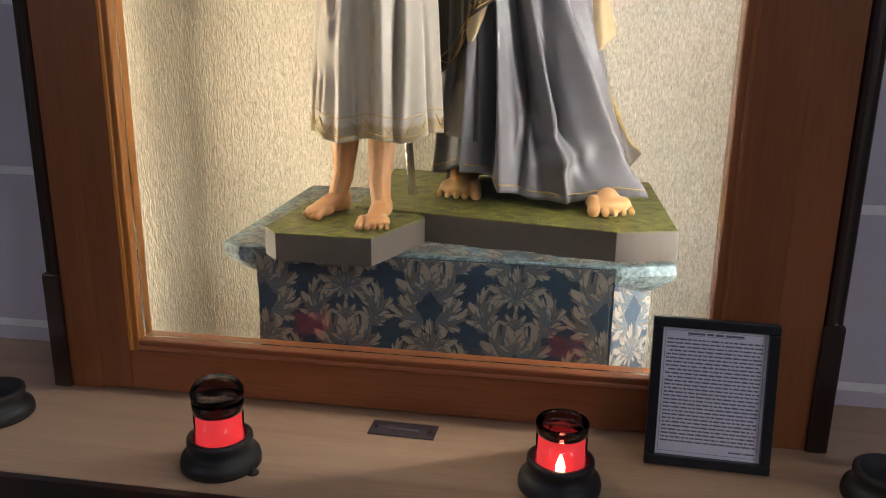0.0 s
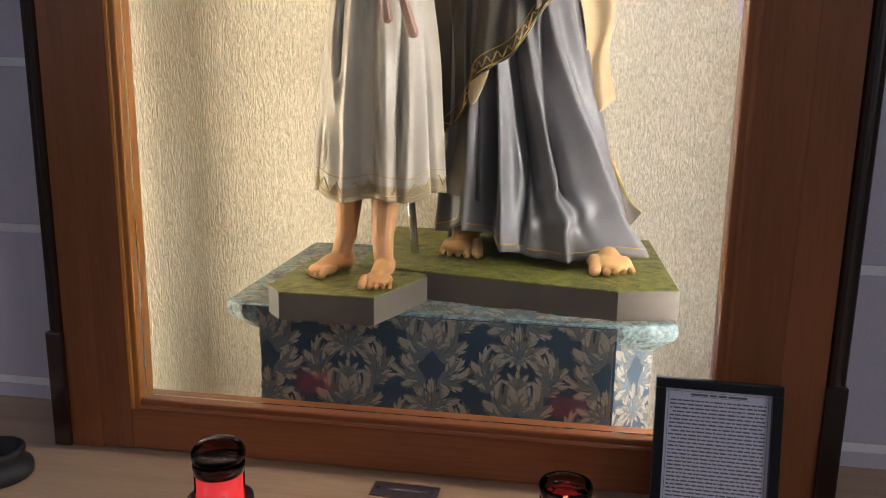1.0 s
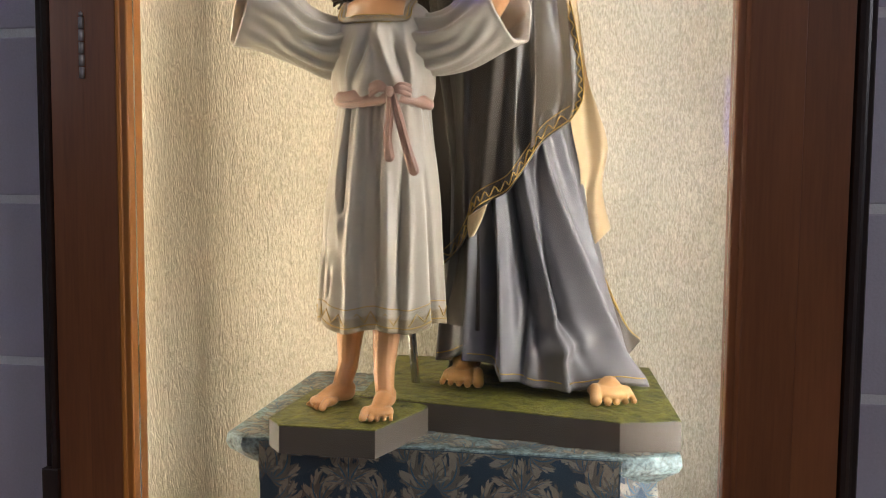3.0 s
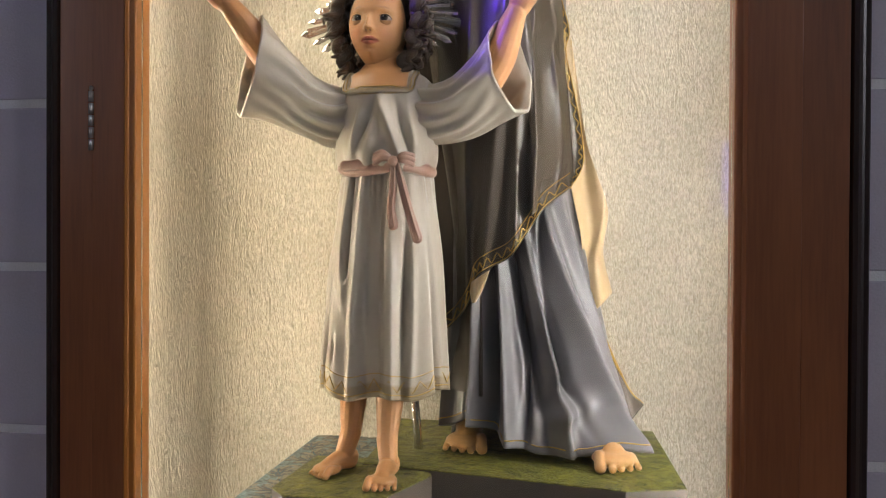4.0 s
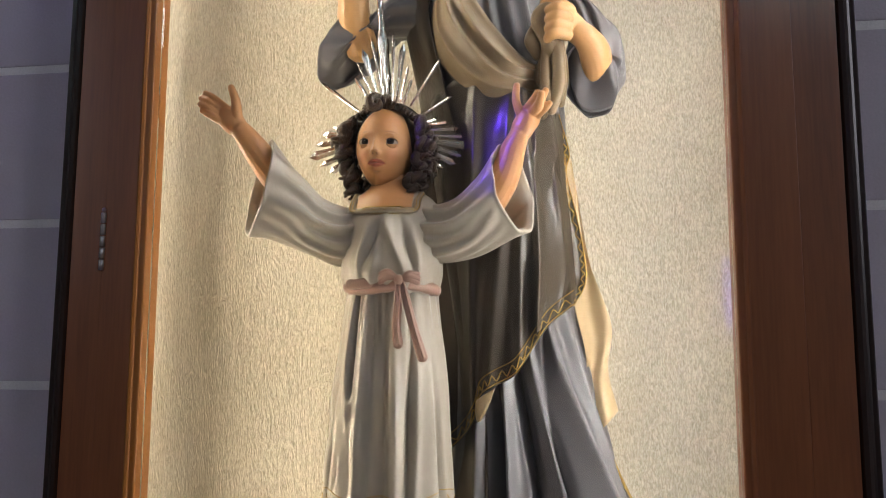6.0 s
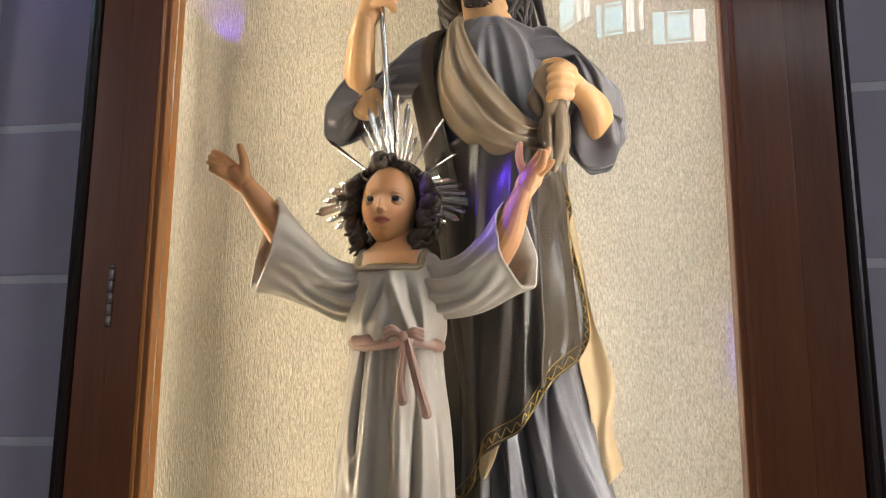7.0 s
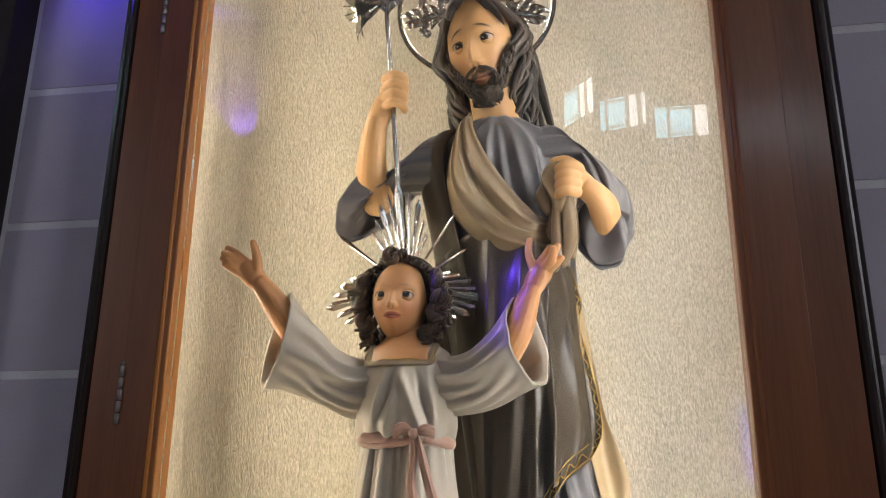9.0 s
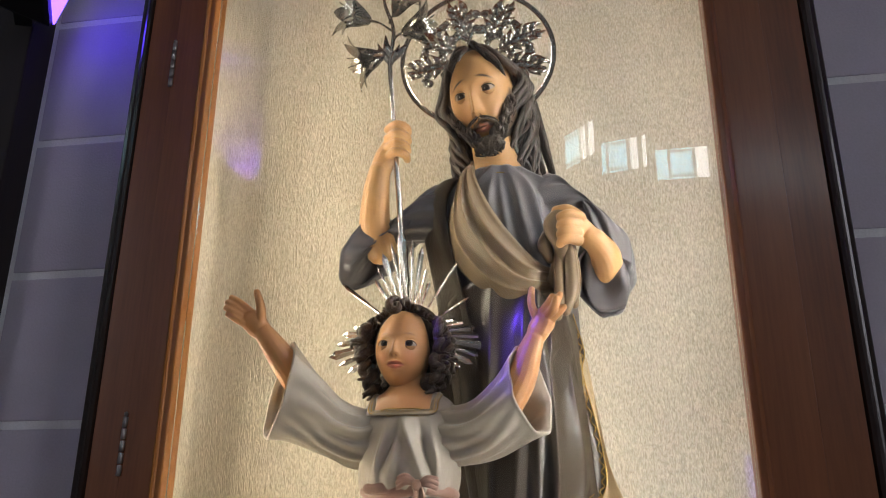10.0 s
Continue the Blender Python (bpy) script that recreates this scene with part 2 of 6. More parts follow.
wall = tagged(new("wall_north"), "grey painted block wall with pale mortar joints", "wall", kind="structure")
part("wall_core", box(-4.5, -0.215, WALL + 0.0025, 0.9, 0.0, 7.4), M_JOINT, wall)
part("wall_core", box(1.115, 5.5, WALL + 0.0025, 0.9, 0.0, 7.4), M_JOINT, wall)
part("wall_core", box(-0.215, 1.115, WALL + 0.0025, 0.9, 3.75, 7.4), M_JOINT, wall)
part("wall_core", box(-0.215, 1.115, WALL + 0.0025, 0.9, 0.0, 0.58), M_JOINT, wall)

# the wall at the visitor's back, in flat facets, with high windows
DRUM = [(-4.5, -7.0), (0.35, -7.9), (0.98, -7.45), (1.55, -7.12), (2.3, -7.0), (5.5, -7.0)]
south = tagged(new("wall_south"), "plain plastered wall with high windows", "wall", kind="structure")
for (ax, ay), (bx, by) in zip(DRUM, DRUM[1:]):
    d = Vector((bx - ax, by - ay, 0)).normalized()
    nrm = Vector((d.y, -d.x, 0)) * 0.2
    part("wall_face", slab([(ax, ay), (bx, by), (bx + nrm.x, by + nrm.y), (ax + nrm.x, ay + nrm.y)], 0, 7.4), M_PLASTER, south)


def window(label, ax, ay, bx, by, z0, z1, panes):
    """A framed window on the south wall between two plan points; panes are (from, to, whiter) shares of its width."""
    w = Vector((bx - ax, by - ay, 0))
    d = w.normalized()
    out = Vector((-d.y, d.x, 0))
    unit = tagged(new(label), "high daylit window with narrow frosted panes", "window", kind="structure")
    m = Matrix(((d.x, out.x, 0, ax), (d.y, out.y, 0, ay), (0, 0, 1, z0), (0, 0, 0, 1)))
    unit.matrix_world = m
    length, h = w.length, z1 - z0
    part("window_frame", box(0, length, 0.01, 0.03, 0, h), M_WINFRAME, unit)
    for a, b, white in panes:
        part("pane", box(a * length + 0.012, b * length - 0.012, 0.034, 0.05, 0.02, h - 0.02), M_PANE_WHITE if white else M_PANE_SKY, unit)
        if b - a > 0.3:
            for zz in (0.12, 0.86):
                part("glazing_bar", box(a * length, b * length, 0.052, 0.06, zz * h - 0.012, zz * h + 0.012), M_WINFRAME, unit)


window("window_1", 1.545, -7.0, 2.10, -6.98, 5.31, 5.70, [(0, 0.26, 0), (0.27, 0.72, 0), (0.74, 1, 1)])
window("window_2", 0.99, -7.2, 1.49, -7.04, 5.51, 5.92, [(0, 0.14, 0), (0.16, 0.58, 0), (0.62, 0.82, 1), (0.88, 1, 1)])
window("window_4", 2.35, -6.99, 3.0, -6.99, 5.1, 5.6, [(0, 0.26, 1), (0.27, 0.72, 0), (0.74, 1, 1)])
window("window_5", 3.2, -6.99, 3.9, -6.99, 5.0, 5.5, [(0, 0.26, 1), (0.27, 0.72, 0), (0.74, 1, 1)])
window("window_3", 0.62, -7.7, 0.955, -7.3, 5.84, 6.30, [(0, 0.5, 0), (0.56, 0.72, 1), (0.8, 1, 1)])

uplight = holder("wall_uplight", (-3.09, -7.26, 5.44), "small black uplight washing the wall with violet light", "spotlight")
part("housing", box(-0.05, 0.05, 0.0, 0.2, 0.0, 0.14, 0.01), M_BLACK, uplight)

# ---- the shelf ----
shelf = tagged(new("shelf"), "long pale wooden shelf with a dark front edge", "shelf", kind="structure")
part("shelf_top", box(-2.5, 3.5, -0.272, WALL + 0.012, SHELF - 0.028, SHELF, 0.002), M_SHELF, shelf)
part("shelf_edge", box(-2.5, 3.5, -0.288, -0.272, SHELF - 0.05, SHELF - 0.001, 0.003), M_EDGE, shelf, "dark wooden lipping")
part("front_panel", box(-2.5, 3.5, -0.12, -0.1, 0.0, SHELF - 0.028), M_PANEL, shelf)

# ---- the display case ----
case = holder("display_case", (0.45, 0.0, SHELF), "tall red-brown varnished wooden display case with glazed door", "display case")


def cpart(name, bm, material, label="", parent=case, smooth=False):
    bmesh.ops.translate(bm, vec=(-0.45, 0, -SHELF), verts=bm.verts)
    return part(name, bm, material, parent, label, smooth)


OPEN_L, OPEN_R, OPEN_B = -0.024, 0.902, 1.047
HEAD = 3.72
# fixed posts, with a dark rounded moulding on the outer side
cpart("post", box(-0.157, -0.0998, -0.0030, 0.05, SHELF, HEAD, 0.0006), M_CASE)
cpart("post", box(0.9948, 1.058, -0.0030, 0.05, SHELF, HEAD, 0.0006), M_CASE)
for s, x in ((-1, -0.157), (1, 1.058)):
    prof = [(x, 0.004), (x + s * 0.004, -0.006), (x + s * 0.010, -0.008), (x + s * 0.016, -0.004), (x + s * 0.018, 0.002), (x + s * 0.022, 0.003), (x + s * 0.027, 0.001), (x + s * 0.029, 0.003), (x + s * 0.029, WALL), (x, WALL)]
    cpart("outer_moulding", profile_bar(prof, SHELF + 0.001, HEAD), M_EDGE, "dark stained moulding")
    cpart("plinth_block", box(min(x, x + s * 0.031), max(x, x + s * 0.031), -0.009, WALL - 0.002, SHELF, 1.155, 0.003), M_EDGE)
cpart("head_rail", box(-0.157, 1.058, 0.0, 0.05, 3.60, HEAD, 0.002), M_CASE_H)
# the door: stiles, rails and the bead that holds the glass
door = cpart("door", box(-0.0995, -0.043, -0.004, 0.03, SHELF + 0.006, 3.595, 0.0008), M_CASE)
cpart("stile", box(0.921, 0.9945, -0.004, 0.03, SHELF + 0.006, 3.595, 0.0008), M_CASE, parent=door)
cpart("bottom_rail", box(-0.043, 0.921, -0.003, 0.03, SHELF + 0.006, OPEN_B - 0.019, 0.002), M_CASE_H, parent=door)
cpart("top_rail", box(-0.043, 0.921, -0.003, 0.03, TOP + 0.019, 3.595, 0.002), M_CASE_H, parent=door)
BEAD = [(-0.019, 0.040), (-0.019, -0.006), (-0.016, -0.008), (-0.012, -0.0065), (-0.010, -0.004), (-0.003, -0.004), (-0.0008, -0.003), (0.0, -0.001), (0.0, 0.040)]
# left bead in the brighter, lit colour of the case wood
cpart("bead", profile_bar([(OPEN_L + u, v) for u, v in BEAD], OPEN_B - 0.019, TOP + 0.019), M_BEAD_LIT, parent=door)
cpart("bead", profile_bar([(0.902 - u, v) for u, v in BEAD], OPEN_B - 0.019, TOP + 0.019), M_CASE, parent=door)
cpart("bead", profile_bar([(OPEN_B + u, v) for u, v in BEAD], OPEN_L, OPEN_R, "x"), M_CASE_H, parent=door)
cpart("bead", profile_bar([(TOP - u, v) for u, v in BEAD], OPEN_L, OPEN_R, "x"), M_CASE_H, parent=door)
glass = cpart("glass_pane", box(OPEN_L + 0.0005, OPEN_R - 0.0005, 0.014, 0.018, OPEN_B + 0.0005, TOP - 0.0005), M_GLASS, "clear reflecting sheet glass", parent=door)
glass.visible_shadow = False
for z0, z1 in ((1.795, 1.893), (2.524, 2.622)):
    hb = bmesh.new()
    for k in range(5):
        a, b = z0 + (z1 - z0) * k / 5 + 0.0008, z0 + (z1 - z0) * (k + 1) / 5 - 0.0008
        turned([(0.0035, a), (0.0045, a + 0.001), (0.0045, b - 0.001), (0.0035, b)], 14, hb, (-0.1005, -0.005, 0))
    turned([(0.001, z1), (0.004, z1 + 0.002), (0.003, z1 + 0.006), (0.0005, z1 + 0.008)], 12, hb, (-0.1005, -0.005, 0))
    cpart("hinge", hb, M_STEEL, "steel knuckle hinge", parent=door, smooth=True)


def niche_plan(x0, x1, y1, r, steps=14):
    """Plan line of the inside: side, rounded corner, back, rounded corner, side."""
    left = [(x0 + r - r * math.cos(k * math.pi / 2 / steps), y1 - r + r * math.sin(k * math.pi / 2 / steps)) for k in range(steps + 1)]
    return [(x0, 0.05)] + left + [(x0 + x1 - x, y) for x, y in reversed(left)] + [(x1, 0.05)]


bm = bmesh.new()
face_in, face_out = niche_plan(-0.168, 1.068, BACK, 0.17), niche_plan(-0.178, 1.078, BACK + 0.010, 0.18)
ring = [[bm.verts.new((x, y, z)) for x, y in pl] for pl in (face_in, face_out) for z in (FOOT, 3.66)]
for i in range(len(face_in) - 1):
    bm.faces.new((ring[0][i], ring[0][i + 1], ring[1][i + 1], ring[1][i]))
    bm.faces.new((ring[2][i + 1], ring[2][i], ring[3][i], ring[3][i + 1]))
cpart("lining", bm, M_LINING, "crinkled cream paper lining")
cpart("case_floor", box(-0.167, 1.067, 0.05, BACK - 0.001, FOOT, FOOT + 0.015), M_CASE_H)
cpart("case_roof", box(-0.18, 1.08, 0.05, BACK + 0.01, 3.66, 3.70), M_CASE_H)
cpart("back_board", box(-0.2, 1.1, BACK + 0.02, BACK + 0.05, FOOT, 3.70), M_PANEL)
cpart("side_board", box(-0.196, -0.180, 0.172, BACK + 0.02, FOOT, 3.70), M_PANEL)
cpart("side_board", box(1.080, 1.096, 0.172, BACK + 0.02, FOOT, 3.70), M_PANEL)
# light tubes hidden behind the posts
for x, y, turn, glow_mat, label in ((-0.145, 0.195, 46, M_TUBE_L, "warm white light strip fixed behind the post"), (1.038, 0.100, 143, M_TUBE_R, "white light strip fixed behind the post")):
    strip = holder("strip_light", (x, y, 0.75), label, "lamp", "strips inside the case")
    strip.rotation_euler = (0, 0, radians(turn))
    part("channel", box(-0.006, 0.0, -0.011, 0.011, 0.0, 2.5), M_STEEL, strip)
    part("diffuser", box(0.0004, 0.0012, -0.008, 0.008, 0.01, 2.49), glow_mat, strip, "glowing diffuser")

# ---- beside the case ----
thing("dark_panel", box(-1.6, -0.517, 0.10, WALL + 0.01, 0.0, 7.0, 0.004), M_PANEL, "dark brown tall panel at the wall's end", "panel", kind="structure")
lamp = holder("blue_spotlight", (-0.455, -0.045, 2.765), "black lamp head glowing violet blue high on the wall", "spotlight")
lamp.rotation_euler = (0, radians(14), radians(32))
part("housing", box(-0.07, 0.07, -0.02, 0.10, 0.0, 0.09, 0.012), M_BLACK, lamp)
part("lens", box(0.071, 0.076, -0.01, 0.09, 0.008, 0.082, 0.002), M_BLUE, lamp, "glowing violet blue lens")
part("bracket", box(-0.02, 0.02, 0.098, 0.222, 0.02, 0.07), M_BLACK, lamp)

# ---- pedestal under its damask cloth ----
PED = 1.184
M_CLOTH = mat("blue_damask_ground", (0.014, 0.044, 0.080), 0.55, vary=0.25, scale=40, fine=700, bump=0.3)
# same cloth on the cap, paler: the strong light there is in the colour
M_CLOTH_LIP_LIT = mat("blue_damask_lit_lip", (0.16, 0.215, 0.225), 0.55, vary=0.9, scale=55, fine=160, bump=0.3)
M_LEAF = mat("taupe_damask_thread", (0.135, 0.120, 0.105), 0.6, vary=0.18, scale=60, fine=800, bump=0.3)
M_LEAF_EDGE = mat("pale_damask_thread", (0.285, 0.255, 0.205), 0.6, vary=0.15, scale=60, fine=800, bump=0.3)
M_LEAF_DEEP = mat("blue_damask_thread", (0.03, 0.11, 0.19), 0.6, vary=0.2, scale=60, fine=800, bump=0.3)
pedestal = holder("pedestal", (0.47, 0.36, FOOT + 0.015), "low pedestal draped in blue damask with taupe leaves", "pedestal")


def ppart(name, bm, material, label="", smooth=False):
    bmesh.ops.translate(bm, vec=(-0.47, -0.36, -FOOT - 0.015), verts=bm.verts)
    return part(name, bm, material, pedestal, label, smooth)


DIE = [(0.138, 0.128), (0.762, 0.128), (0.832, 0.215), (0.832, 0.62), (0.138, 0.62)]
CAP = [(0.066, 0.152), (0.104, 0.129), (0.775, 0.129), (0.868, 0.165), (0.868, 0.66), (0.066, 0.66)]


def shrunk(outline, d):
    """The outline drawn in by d along its rays to the middle."""
    mx, my = sum(p[0] for p in outline) / len(outline), sum(p[1] for p in outline) / len(outline)
    return [(x + (mx - x) * d / math.hypot(mx - x, my - y), max(y + (my - y) * d / math.hypot(mx - x, my - y), 0.1285)) for x, y in outline]


ppart("die", slab(DIE, FOOT + 0.015, PED - 0.0005, 0.004), M_CLOTH)
bm = bmesh.new()
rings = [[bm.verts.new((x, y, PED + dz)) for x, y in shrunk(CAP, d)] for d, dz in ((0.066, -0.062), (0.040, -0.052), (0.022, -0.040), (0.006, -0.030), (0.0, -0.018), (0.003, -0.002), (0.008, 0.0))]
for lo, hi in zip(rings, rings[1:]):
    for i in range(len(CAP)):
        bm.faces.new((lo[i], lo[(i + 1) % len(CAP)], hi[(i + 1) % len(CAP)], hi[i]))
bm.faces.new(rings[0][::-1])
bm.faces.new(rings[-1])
ppart("cap", bm, M_CLOTH_LIP_LIT)


def leaf(bm, place, u, v, angle, length, width, curl, lift, index, n=9):
    """A pointed, curling leaf lying on a surface; place(u, v, lift) gives the point in space."""
    left, right = [], []
    a, x, y = angle, u, v
    for k in range(n + 1):
        s = k / n
        w = width * (math.sin(math.pi * s ** 0.75) ** 0.8) * (1 - 0.15 * s)
        left.append(bm.verts.new(place(x - math.sin(a) * w, y + math.cos(a) * w, lift)))
        right.append(bm.verts.new(place(x + math.sin(a) * w, y - math.cos(a) * w, lift)))
        x += math.cos(a) * length / n
        y += math.sin(a) * length / n
        a += curl / n
    for k in range(n):
        f = bm.faces.new((right[k], right[k + 1], left[k + 1], left[k]))
        f.material_index = index


COUNT = [0]


def spray(bm, place, u, v, size, turn, mirror, petals, layer=0.0):
    """A fan of lobed leaves: pale tips, taupe body, side lobes and a dark vein each."""
    COUNT[0] = (COUNT[0] + 1) % 97
    size *= 0.90
    layer += 0.000018 * COUNT[0]
    for k, (ang, ln, wd, cu) in enumerate(petals):
        a, cu = (math.pi - ang, -cu) if mirror else (ang, cu)
        a += turn
        o = layer + 0.00012 * k
        leaf(bm, place, u, v, a, size * ln, size * wd * 0.62, cu, 0.0006 + o, 0)
        for q, spread, share in ((0.30, 0.75, 0.42), (0.52, 0.62, 0.36), (0.70, 0.5, 0.30)):
            b = a + cu * q
            x, y = u + size * ln * q * math.cos(a + cu * q / 2), v + size * ln * q * math.sin(a + cu * q / 2)
            for sgn in (-1, 1):
                leaf(bm, place, x, y, b + sgn * spread, size * ln * share * 0.85, size * wd * 0.30, -sgn * 0.5, 0.0007 + o, (k + (sgn > 0)) % 2, 5)
        leaf(bm, place, u + size * ln * 0.5 * math.cos(a + cu * 0.25), v + size * ln * 0.5 * math.sin(a + cu * 0.25), a + cu * 0.5, size * ln * 0.5, size * wd * 0.36, cu * 0.5, 0.0009 + o, 1, 6)
        leaf(bm, place, u, v, a, size * ln * 0.8, size * wd * 0.12, cu * 0.8, 0.0012 + o, 2, 6)


FLOWER = [(math.pi / 2, 1.0, 0.17, 0), (math.pi / 2 - 0.42, 0.95, 0.16, -0.3), (math.pi / 2 + 0.42, 0.95, 0.16, 0.3), (math.pi / 2 - 0.85, 0.9, 0.15, -0.5), (math.pi / 2 + 0.85, 0.9, 0.15, 0.5), (math.pi / 2 - 1.3, 0.8, 0.14, -0.7), (math.pi / 2 + 1.3, 0.8, 0.14, 0.7)]
SCROLL = [(0.2, 1.25, 0.20, 1.9), (0.75, 1.15, 0.19, 1.6), (1.25, 1.0, 0.17, 1.0), (-0.35, 0.95, 0.16, 1.4), (-0.9, 0.75, 0.14, 0.8), (1.7, 0.8, 0.13, 0.2)]


def damask(place, u0, u1, v0, v1, mid):
    """The mirrored repeat of flowers and scrolls over the given range."""
    bm = bmesh.new()
    step, row = 0.150, 0.105
    for j in range(-1, 7):
        for i in range(-5, 6):
            u, v = mid + i * step, v1 - 0.060 - j * row
            if not (u0 - 0.12 < u < u1 + 0.12 and v0 - 0.08 < v < v1 + 0.1):
                continue
            if (i + j) % 2:
                spray(bm, place, u, v - 0.012, 0.074, 0, False, FLOWER)
                spray(bm, place, u, v + 0.000, 0.034, math.pi, False, FLOWER[:5], 0.001)
                spray(bm, place, u, v - 0.062, 0.040, 0, False, FLOWER[:5], 0.0014)
                for mirror in (False, True):
                    s = -1 if mirror else 1
                    spray(bm, place, u + s * 0.048, v - 0.050, 0.060, 0.5 * s, mirror, SCROLL[:5], 0.0006)
            else:
                for mirror in (False, True):
                    s = -1 if mirror else 1
                    spray(bm, place, u + s * 0.010, v - 0.012, 0.074, 0.25 * s, mirror, SCROLL)
                    spray(bm, place, u + s * 0.014, v - 0.050, 0.058, -0.7 * s, mirror, SCROLL[:5], 0.001)
                    spray(bm, place, u + s * 0.045, v + 0.035, 0.042, 0.3 * s, mirror, SCROLL[:4], 0.0014)
                spray(bm, place, u, v - 0.002, 0.040, 0, False, FLOWER[:5], 0.002)
    return bm


def clip_to(bm, planes):
    """Cuts away what lies beyond the given planes (point, outward normal)."""
    for co, no in planes:
        bmesh.ops.bisect_plane(bm, geom=bm.verts[:] + bm.edges[:] + bm.faces[:], plane_co=co, plane_no=no, clear_outer=True)
    return bm


CLOTH_THREADS = [M_LEAF, M_LEAF_EDGE, M_LEAF_DEEP]
front = damask(lambda u, v, l: (u, 0.128 - l, v), 0.1, 0.80, 0.95, PED, 0.452)
ppart("woven_leaves", clip_to(front, [((0.139, 0, 0), (-1, 0, 0)), ((0.761, 0, 0), (1, 0, 0)), ((0, 0, 0.95), (0, 0, -1)), ((0, 0, PED - 0.005), (0, 0, 1))]), CLOTH_THREADS, "taupe woven leaves")
cd = Vector((0.07, 0.087, 0)).normalized()
cn = Vector((cd.y, -cd.x, 0))
side = damask(lambda u, v, l: (0.762 + cd.x * u + cn.x * l, 0.128 + cd.y * u + cn.y * l, v), -0.06, 0.17, 0.95, PED, 0.06)
ppart("woven_leaves", clip_to(side, [((0.763, 0.129, 0), tuple(-cd)), ((0.831, 0.214, 0), tuple(cd)), ((0, 0, 0.95), (0, 0, -1)), ((0, 0, PED - 0.005), (0, 0, 1))]), CLOTH_THREADS, "taupe woven leaves")
upper = damask(lambda u, v, l: (u, v, PED + l), 0.0, 0.95, 0.05, 0.75, 0.452)
ppart("woven_leaves", clip_to(upper, [((0.076, 0, 0), (-1, 0, 0)), ((0.858, 0, 0), (1, 0, 0)), ((0, 0.134, 0), (0, -1, 0)), ((0, 0.655, 0), (0, 1, 0)), ((0.775, 0.135, 0), (0.36, -0.93, 0)), ((0.118, 0.135, 0), (-0.5, -0.866, 0))]), CLOTH_THREADS, "taupe woven leaves")

# ---- sculpting helpers for the painted plaster figures ----


class Clay:
    """Collects the surfaces of one figure into a single mesh with painted colours."""

    def __init__(self):
        self.v, self.f, self.m, self.c, self.n = [], [], [], [], 0

    def add(self, pts, faces, slot, colour):
        pts = np.asarray(pts, float).reshape(-1, 3)
        col = np.asarray(colour, float)
        col = np.broadcast_to(col, (len(pts), 3)) if col.ndim == 1 else col.reshape(-1, 3)
        self.v.append(pts)
        self.c.append(col)
        self.f += [tuple(int(i) + self.n for i in f) for f in faces]
        self.m += [slot] * len(faces)
        self.n += len(pts)

    def grid(self, p, slot, colour, wrap=False, keep=None, caps=False):
        r, c = p.shape[:2]
        faces = []
        for i in range(r - 1):
            for j in range(c if wrap else c - 1):
                k = (j + 1) % c
                if keep is None or keep[i, j]:
                    faces.append((i * c + j, i * c + k, (i + 1) * c + k, (i + 1) * c + j))
        if caps:
            faces += [tuple(range(c))[::-1], tuple((r - 1) * c + j for j in range(c))]
        self.add(p, faces, slot, colour)

    def tube(self, path, radii, slot, colour, n=12, steps=4, flat=1.0):
        self.grid(tube_grid(path, radii, n, steps, flat), slot, colour, wrap=True, caps=True)

    def mesh(self, name, materials):
        me = bpy.data.meshes.new(name)
        me.from_pydata(np.concatenate(self.v).tolist(), [], self.f)
        for m in materials:
            me.materials.append(m)
        me.polygons.foreach_set("material_index", self.m)
        me.polygons.foreach_set("use_smooth", [s not in (4, 5) for s in self.m])
        at = me.attributes.new("paint", "FLOAT_COLOR", "POINT")
        col = np.concatenate(self.c)
        at.data.foreach_set("color", np.concatenate([col, np.ones((len(col), 1))], 1).astype(np.float32).ravel())
        me.update()
        return me


def curve(points, steps):
    """A smooth line through the points (Catmull-Rom)."""
    p = np.asarray(points, float)
    if len(p) == 2:
        return np.linspace(p[0], p[1], steps + 1)
    q = np.vstack([2 * p[0] - p[1], p, 2 * p[-1] - p[-2]])
    out = []
    for i in range(len(p) - 1):
        a, b, c, d = q[i:i + 4]
        for t in np.arange(steps) / steps:
            out.append(0.5 * (2 * b + (c - a) * t + (2 * a - 5 * b + 4 * c - d) * t * t + (3 * b - a - 3 * c + d) * t ** 3))
    return np.array(out + [p[-1]])


